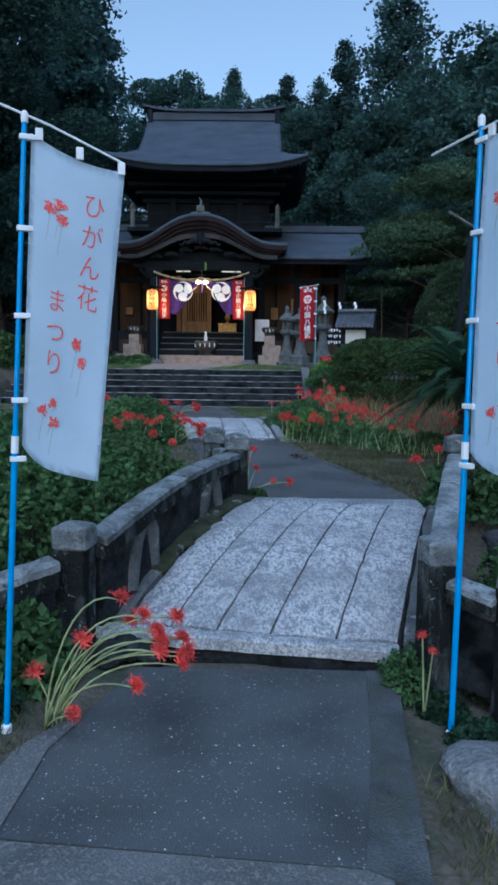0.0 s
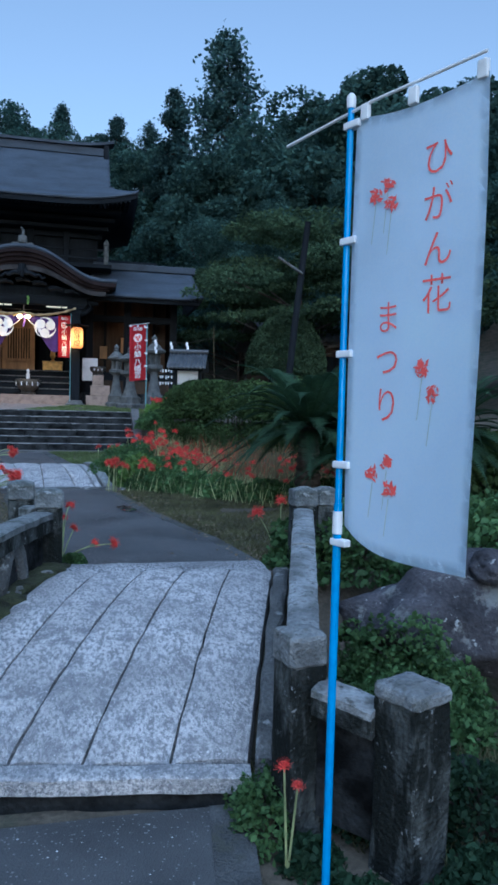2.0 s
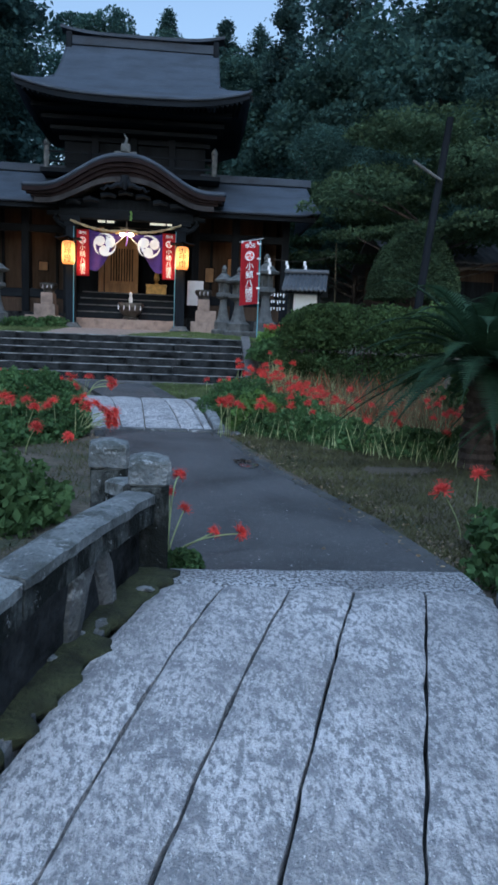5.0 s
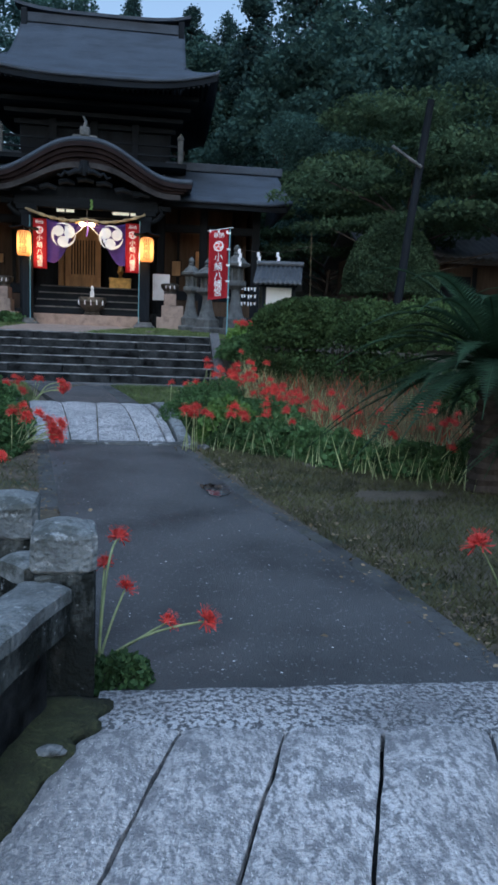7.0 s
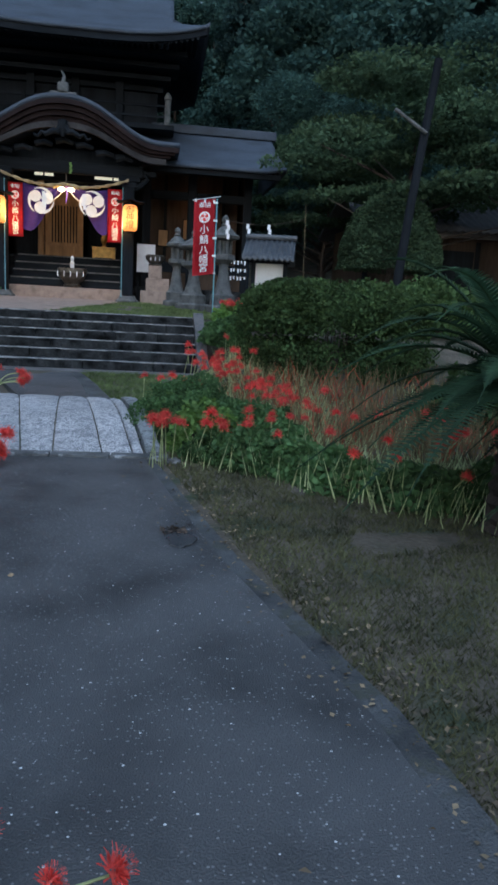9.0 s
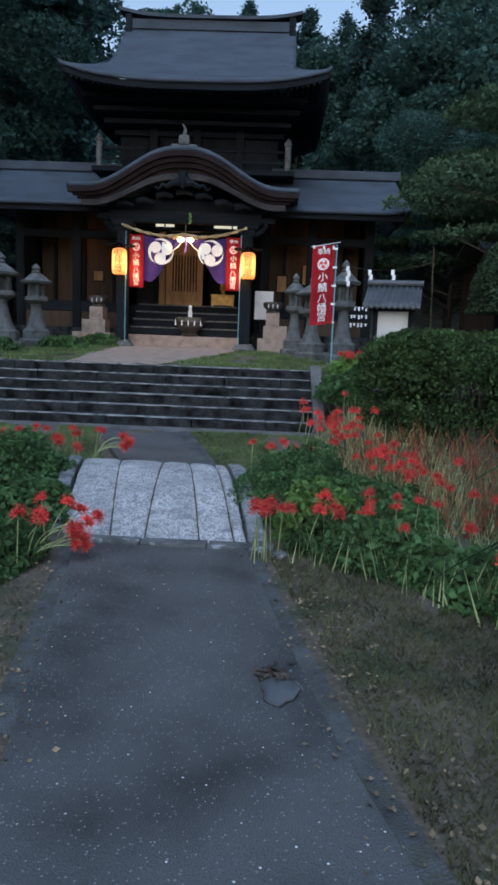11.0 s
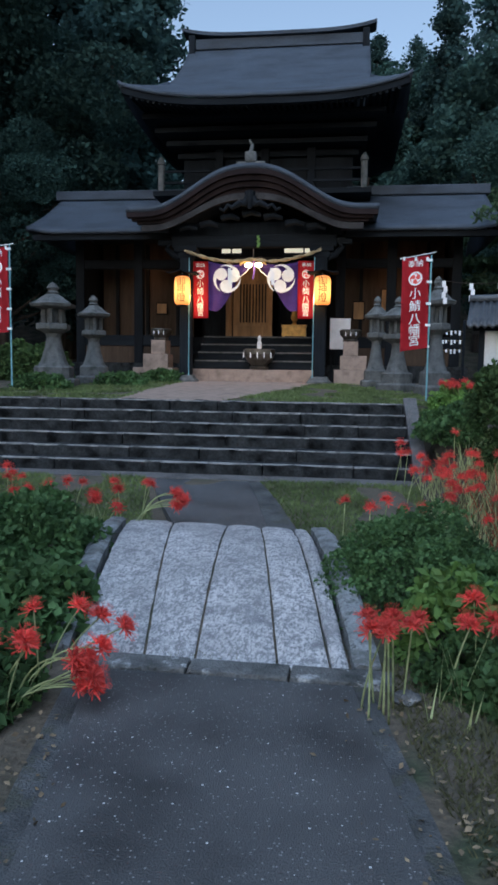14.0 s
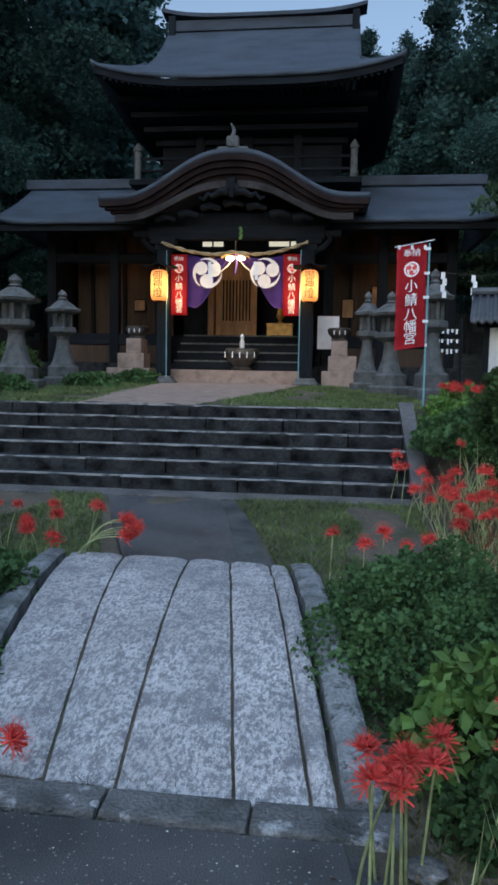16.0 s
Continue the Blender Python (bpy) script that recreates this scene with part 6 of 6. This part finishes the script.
def side_building():
    ob = thing("outbuilding", "low dark timber outbuilding with a tiled roof and pale eave board", "building", pose(12.5, 27, ground_z(12.5, 27)))
    part("wall", one_box(-4.2, 3, 0, 4, 0, 2.75), WALL_WOOD, ob)
    for x in (-4.18, -2.4, -0.6, 1.2, 2.92):
        part("post", one_box(x - 0.08, x + 0.08, -0.03, -0.003, 0, 2.4, bevel=0.005), WOOD, ob)
    part("shutter", one_box(-2.3, -0.72, -0.025, -0.003, 0.6, 2.1, bevel=0.005), WOOD, ob, "dark timber shutter")
    part("beam", one_box(-4.5, 3.4, -0.5, -0.4, 2.45, 2.6), CONCRETE, ob, "pale eave board")
    def roof(u, v):
        a = lerp(-4.6, 3.6, u)
        return Vector((a, lerp(-0.8, 2.0, v), 2.66 + 1.2 * v + 0.03 * math.sin(a * 24)))
    part("roof", grid_solid(bmesh.new(), 200, 4, roof, 0.1), TILE, ob, smooth=True)
    part("roof", grid_solid(bmesh.new(), 8, 4, lambda u, v: Vector((lerp(-4.6, 3.6, u), lerp(4.8, 2.0, v), 2.66 + 1.2 * v)), 0.1), TILE, ob)


forest()
maple = tree("maple", 51, 7.3, 3.7, 24000, 0.085, MAPLE, "spreading maple with light green layered foliage", 0.16)
maple.matrix_basis = pose(9.0, 25.6, ground_z(9.0, 25.6))
wide_maple = tree("maple", 53, 7.0, 3.9, 22000, 0.085, MAPLE, "spreading maple with light green layered foliage", 0.16)
wide_maple.matrix_basis = pose(12.4, 25.0, ground_z(12.4, 25.0))
small_maple = tree("maple", 52, 6.4, 3.2, 20000, 0.1, MAPLE, "spreading maple beside the shrine hall", 0.13)
small_maple.matrix_basis = pose(8.2, 32.0, ground_z(8.2, 32.0))
hedge()
dome_tree()
cycad()
leaning_pole()
side_building()
GREEN = "dense dark green leafy shrub by the bridge"
shrub(2.35, 13.3, 0.66, 0.95, 0.6, 22000, 0.022, LEAF, "dense dark green leafy shrub beside the small bridge", 1)
shrub(2.42, 12.2, 0.36, 0.28, 0.5, 1300, 0.045, LEAF_BRIGHT, "light green young shrub beside the small bridge", 2)
shrub(2.5, 11.85, 0.3, 0.25, 0.3, 2600, 0.03, LEAF, "low dark green shrub in the flower bed", 27)
shrub(2.95, 12.6, 0.6, 0.6, 0.42, 7000, 0.032, LEAF, "low dark green shrub in the flower bed", 3)
shrub(-0.75, 13.3, 0.72, 1.15, 0.6, 14000, 0.035, LEAF, "leafy green shrub beside the small bridge", 4)
shrub(-0.75, 11.9, 0.7, 0.8, 0.6, 12000, 0.038, LEAF, "leafy green shrub beside the small bridge", 5)
shrub(-1.9, 12.4, 1.0, 1.3, 0.7, 8000, 0.055, LEAF, "leafy green shrub in the flower bed", 6)
shrub(-0.1, 12.3, 0.35, 0.7, 0.4, 2500, 0.05, LEAF, "low leafy shrub at the bridge edge", 7)
shrub(3.15, 17.4, 0.42, 0.8, 0.42, 4000, 0.04, LEAF, "green shrub beside the step wall", 8, z=0.75)
shrub(3.35, 18.6, 0.4, 0.5, 0.45, 3000, 0.045, LEAF_BRIGHT, "light green shrub at the terrace corner", 9, z=0.95)
shrub(3.9, 18.3, 0.6, 0.6, 0.4, 4000, 0.04, LEAF, "green shrub at the terrace edge", 10)
shrub(-0.35, 5.6, 1.0, 0.9, 1.35, 22000, 0.034, LEAF, GREEN, 11)
shrub(-1.7, 5.2, 1.2, 1.1, 1.25, 18000, 0.036, LEAF, GREEN, 12)
shrub(-0.3, 7.6, 1.0, 0.8, 0.5, 9000, 0.045, HEDGE_LEAF, "low clipped shrub behind the bridge railing", 13)
shrub(-1.6, 7.9, 1.0, 0.9, 0.6, 8000, 0.045, LEAF, GREEN, 14)
shrub(-2.9, 6.6, 1.2, 1.4, 0.9, 8000, 0.05, LEAF, GREEN, 15)
shrub(3.42, 4.7, 0.5, 0.7, 0.92, 16000, 0.024, LEAF, GREEN, 16)
shrub(3.75, 6.4, 0.7, 0.7, 0.5, 6000, 0.04, LEAF, GREEN, 17)
shrub(5.2, 6.5, 1.2, 0.8, 0.55, 7000, 0.045, LEAF, GREEN, 18)
shrub(1.52, 6.55, 0.12, 0.11, 0.12, 1000, 0.018, LEAF, "small weeds at the foot of the stone post", 19, "weed_tuft", "weeds")
shrub(2.33, 3.72, 0.15, 0.2, 0.22, 1600, 0.018, LEAF, "small weeds at the foot of the stone post", 20, "weed_tuft", "weeds")
shrub(3.3, 3.0, 0.35, 0.3, 0.3, 1200, 0.04, LEAF, "small weeds beside the bridge end post", 21, "weed_tuft", "weeds")
shrub(0.25, 3.7, 0.3, 0.25, 0.45, 2200, 0.04, LEAF, "small weeds below the bridge railing", 22, "weed_tuft", "weeds")
shrub(0.02, 11.25, 0.34, 0.6, 0.3, 3200, 0.04, LEAF, "low leafy plants under the lilies", 23)
shrub(-0.55, 10.7, 0.5, 0.55, 0.36, 3600, 0.042, LEAF, "low leafy plants under the lilies", 24)
shrub(2.78, 11.6, 0.36, 0.32, 0.34, 3400, 0.036, LEAF, "low dark green shrub in the flower bed", 25)
shrub(3.2, 11.3, 0.36, 0.32, 0.3, 2600, 0.036, LEAF, "low dark green shrub in the flower bed", 26)
for k, (x, y, r) in enumerate(((2.52, 3.2, 0.13), (2.62, 3.05, 0.14), (3.0, 3.12, 0.2), (3.2, 3.5, 0.3), (2.9, 3.75, 0.3), (2.45, 3.48, 0.12), (-0.2, 3.2, 0.3), (0.2, 3.35, 0.2))):
    shrub(x, y, r, r, r * 0.9, int(9000 * r), 0.021, CYCAD_LEAF, "dark weeds on the bank beside the bridge end", 90 + k, "weed_tuft", "weeds")
for k, (x, y) in enumerate(((-4.1, 21.6), (-3.2, 23.9), (-2.9, 26.3))):
    shrub(x, y, 0.6, 0.35, 0.35, 1800, 0.05, LEAF, "low dark shrub at the foot of the stone lanterns", 30 + k)
for k in range(8):
    x, y = 3.0 + 0.5 * k, bed_front(3.0 + 0.5 * k) + 0.75
    shrub(x, y, 0.4, 0.45, 0.3, 1500, 0.045, LEAF, "low green leaves among the spider lilies", 40 + k, "bed_foliage", "foliage")
for k, (x, y, rx) in enumerate(((-5.9, 19.6, 1.2), (-7.6, 20.2, 1.4), (-6.8, 26.5, 1.3), (7.2, 18.6, 1.3), (9.6, 19.4, 1.5), (6.6, 13.8, 1.1), (8.4, 13.2, 1.5), (7.4, 10.3, 1.1))):
    shrub(x, y, rx, 0.9, 1.0, 6000, 0.07, HEDGE_LEAF, "dark evergreen shrub in the shrine garden", 60 + k)
rock(2.8, 2.78, -0.5, 0.5, 0.36, 0.24, 3.0, "pale grey flat garden rock beside the path", material=ROCK)
rock(4.2, 5.0, 0.0, 0.95, 0.45, 0.34, 8.0, "large dark lichen-spotted boulder beyond the railing", material=BOULDER)
rock(3.98, 4.75, 0.33, 0.16, 0.14, 0.1, 9.0, "rounded dark stone on the boulder", material=BOULDER)
rock(5.0, 8.4, 0.2, 0.35, 0.3, 0.35, 12.0, "dark rounded stone among the plants", material=DARK_STONE)
rock(2.12, 11.62, 0.0, 0.07, 0.05, 0.04, 14.0, "small pale stone in the flower bed")
for k in range(10):
    rock(-0.05 + 0.11 * k + 0.02 * math.sin(k * 3), 3.98 + 0.05 * math.cos(k * 2.3), -0.42 + 0.03 * math.sin(k), 0.09, 0.08, 0.08, 20.0 + k, "rough dark stone of the bank below the railing", "bank_stone", DARK_STONE)
    rock(2.5 + 0.12 * k, 3.85 + 0.06 * math.sin(k * 2.1), -0.45, 0.1, 0.09, 0.09, 40.0 + k, "rough dark stone of the bank below the railing", "bank_stone", DARK_STONE)
lilies()
blades("grass_verge", "short brownish grass beside the garden path", 100000, (1.9, 6.0, 6.3, 12.1), 0.05, GRASS, 1, 0.005, 0.8, off_path, -0.5)
blades("grass_left", "short grass and weeds left of the garden path", 30000, (-3, 1.4, 6.3, 14.5), 0.06, GRASS, 2, 0.004, 0.8, off_path)
blades("grass_upper", "short green grass before the steps", 60000, (-4.6, 2.7, 14.6, 16.8), 0.05, LAWN, 3, 0.008, 0.7, off_path)
blades("grass_terrace", "short grass of the terrace lawn", 60000, (-4.8, 3.2, 18.95, 26.5), 0.06, LAWN, 4, 0.016, 0.7, off_path)
blades("lily_leaves", "pale long leaves and stalks in the flower bed", 3400, (2.2, 6.6, 8.8, 13.0), 0.32, STEM, 5, 0.007, 0.35, in_bed)
blades("lily_stalks", "pale long leaves and stalks on the slope", 2200, (2.7, 4.2, 12.8, 16.6), 0.32, STEM, 6, 0.007, 0.45)
blades("weeds_near", "weeds and grass on the bank by the bridge", 9000, (2.2, 4.6, 2.2, 4.2), 0.09, GRASS, 7, 0.004, 0.7)
blades("weeds_near_left", "weeds and grass on the bank by the bridge", 9000, (-2.4, 0.6, 2.2, 4.2), 0.09, GRASS, 8, 0.004, 0.7)

blades("faded_lilies", "brownish faded spider lily stalks behind the flowers", 4200, (2.9, 6.6, 11.6, 15.6), 0.42, DRY, 10, 0.009, 0.25, lambda x, y: y > 13.0 - 1.3 * smooth01(2.9, 4.4, x), -0.4)
blades("faded_petals", "withered reddish blooms on the faded stalks", 950, (2.9, 6.4, 11.8, 15.6), 0.36, FADED, 11, 0.013, 0.7, lambda x, y: y > 13.0 - 1.1 * smooth01(2.9, 4.4, x), -0.1)
blades("bed_grass", "long pale green leaves between the faded lilies", 3200, (2.9, 6.6, 11.0, 15.4), 0.2, STEM, 12, 0.007, 0.5, lambda x, y: y > 12.6 - 1.4 * smooth01(2.9, 4.4, x), -0.3)


def leaf_litter():
    """The dark hollow with wet leaves at the path's edge."""
    rng = np.random.default_rng(9)
    at = np.column_stack([rng.normal(0, 0.04, 40), rng.normal(0, 0.05, 40), rng.uniform(0.005, 0.02, 40)])
    ob = tagged(new("leaf_litter", leaves_mesh("leaf_litter", at, 0.03, BARK, 9, flat=0.9)), "small heap of dark wet fallen leaves on the path edge", "leaves", kind="stuff")
    ob.matrix_basis = pose(2.07, 9.64, 0.01)


leaf_litter()
bm = lathe(bmesh.new(), [(1.0, -0.004), (0.97, 0.003)], 40)
for v in bm.verts:
    a = math.atan2(v.co.y, v.co.x)
    k = 1 + 0.12 * math.sin(3 * a + 1) + 0.06 * math.sin(7 * a)
    v.co = Vector((v.co.x * 0.09 * k, v.co.y * 0.13 * k, v.co.z))
tagged(part("puddle", bm, WATER, at=pose(2.1, 9.47, 0.013)), "shallow rain puddle at the edge of the asphalt path", "puddle")


def moss_strip():
    """Moss with a ragged edge along the side stones of the first bridge."""
    def top(u, v):
        ragged = 0.10 * noise.noise(Vector((v * 9, 3, 0))) + 0.06 * noise.noise(Vector((v * 27, 7, 0)))
        y = lerp(4.75, 6.3, v)
        x = lerp(lerp(0.78, 1.30, v), lerp(0.92, 1.5, v) + ragged, u)
        z = b1_z(min(1, (y - 4.25) / 1.9)) + 0.010 * noise.noise(Vector((x * 16, y * 16, 1)))
        return Vector((x, y, z + 0.016 - 0.014 * u ** 3))
    ob = part("moss_patch", grid_solid(bmesh.new(), 14, 70, top, 0.05), MOSS, smooth=True)
    tagged(ob, "ragged strip of olive moss along the bridge edge", "moss")
    for k, (x, y) in enumerate(((1.05, 5.45), (1.12, 5.62), (0.86, 4.95), (1.36, 6.02), (0.78, 4.72))):
        rock(x, y, b1_z((y - 4.25) / 1.9) + 0.012, 0.04, 0.025, 0.012, 60.0 + k, "pale broken stone on the mossy bridge edge", "stone_chip", CAP_STONE)


moss_strip()


def fallen_leaves(name, line, spread, n, seed, label):
    """Small fallen leaves strewn along an edge."""
    rng = np.random.default_rng(seed)
    rows = []
    for _ in range(n):
        t = rng.uniform(0, len(line) - 1)
        i = min(int(t), len(line) - 2)
        x, y = lerp(line[i][0], line[i + 1][0], t - i) + rng.normal(0, spread), lerp(line[i][1], line[i + 1][1], t - i)
        rows.append((x, y, ground_z(x, y) + 0.03))
    tagged(new(name, leaves_mesh(name, np.array(rows), 0.017, LITTER, seed, flat=0.9)), label, "leaves", kind="stuff")


fallen_leaves("fallen_leaves", [(3.05, 6.5), (2.9, 7.6), (2.55, 9.0), (2.3, 10.2), (2.05, 11.6)], 0.16, 520, 81, "brown fallen leaves along the path edge")
fallen_leaves("fallen_leaves", [(0.92, 8.6), (0.7, 9.8), (0.4, 11.2)], 0.12, 260, 82, "brown fallen leaves along the path edge")
fallen_leaves("fallen_leaves", [(2.4, 2.5), (2.45, 3.2)], 0.1, 60, 83, "brown fallen leaves beside the forecourt")


def fortune_rack():
    ob = thing("fortune_paper_rack", "small rack hung with tied white paper fortunes", "rack", pose(4.05, 24.2, terrace_z(24.2)))
    for a in (-0.3, 0.3):
        part("post", one_box(a - 0.025, a + 0.025, -0.025, 0.025, 0, 1.5), WOOD, ob)
    for q in range(3):
        z = 0.86 + 0.2 * q
        part("cord", tube(bmesh.new(), [(-0.3, 0, z), (0.3, 0, z)], 0.006, 0.006, 5), ROPE, ob)
        for j in range(6):
            a = -0.24 + 0.09 * j + 0.012 * math.sin(5 * q + 3 * j)
            drop = 0.07 + 0.02 * math.sin(j * 2.3 + q)
            part("paper_strip", one_box(a - 0.02, a + 0.02, -0.016, -0.01, z - drop, z + 0.015, bevel=0.002), WHITE_INK, ob)


fortune_rack()
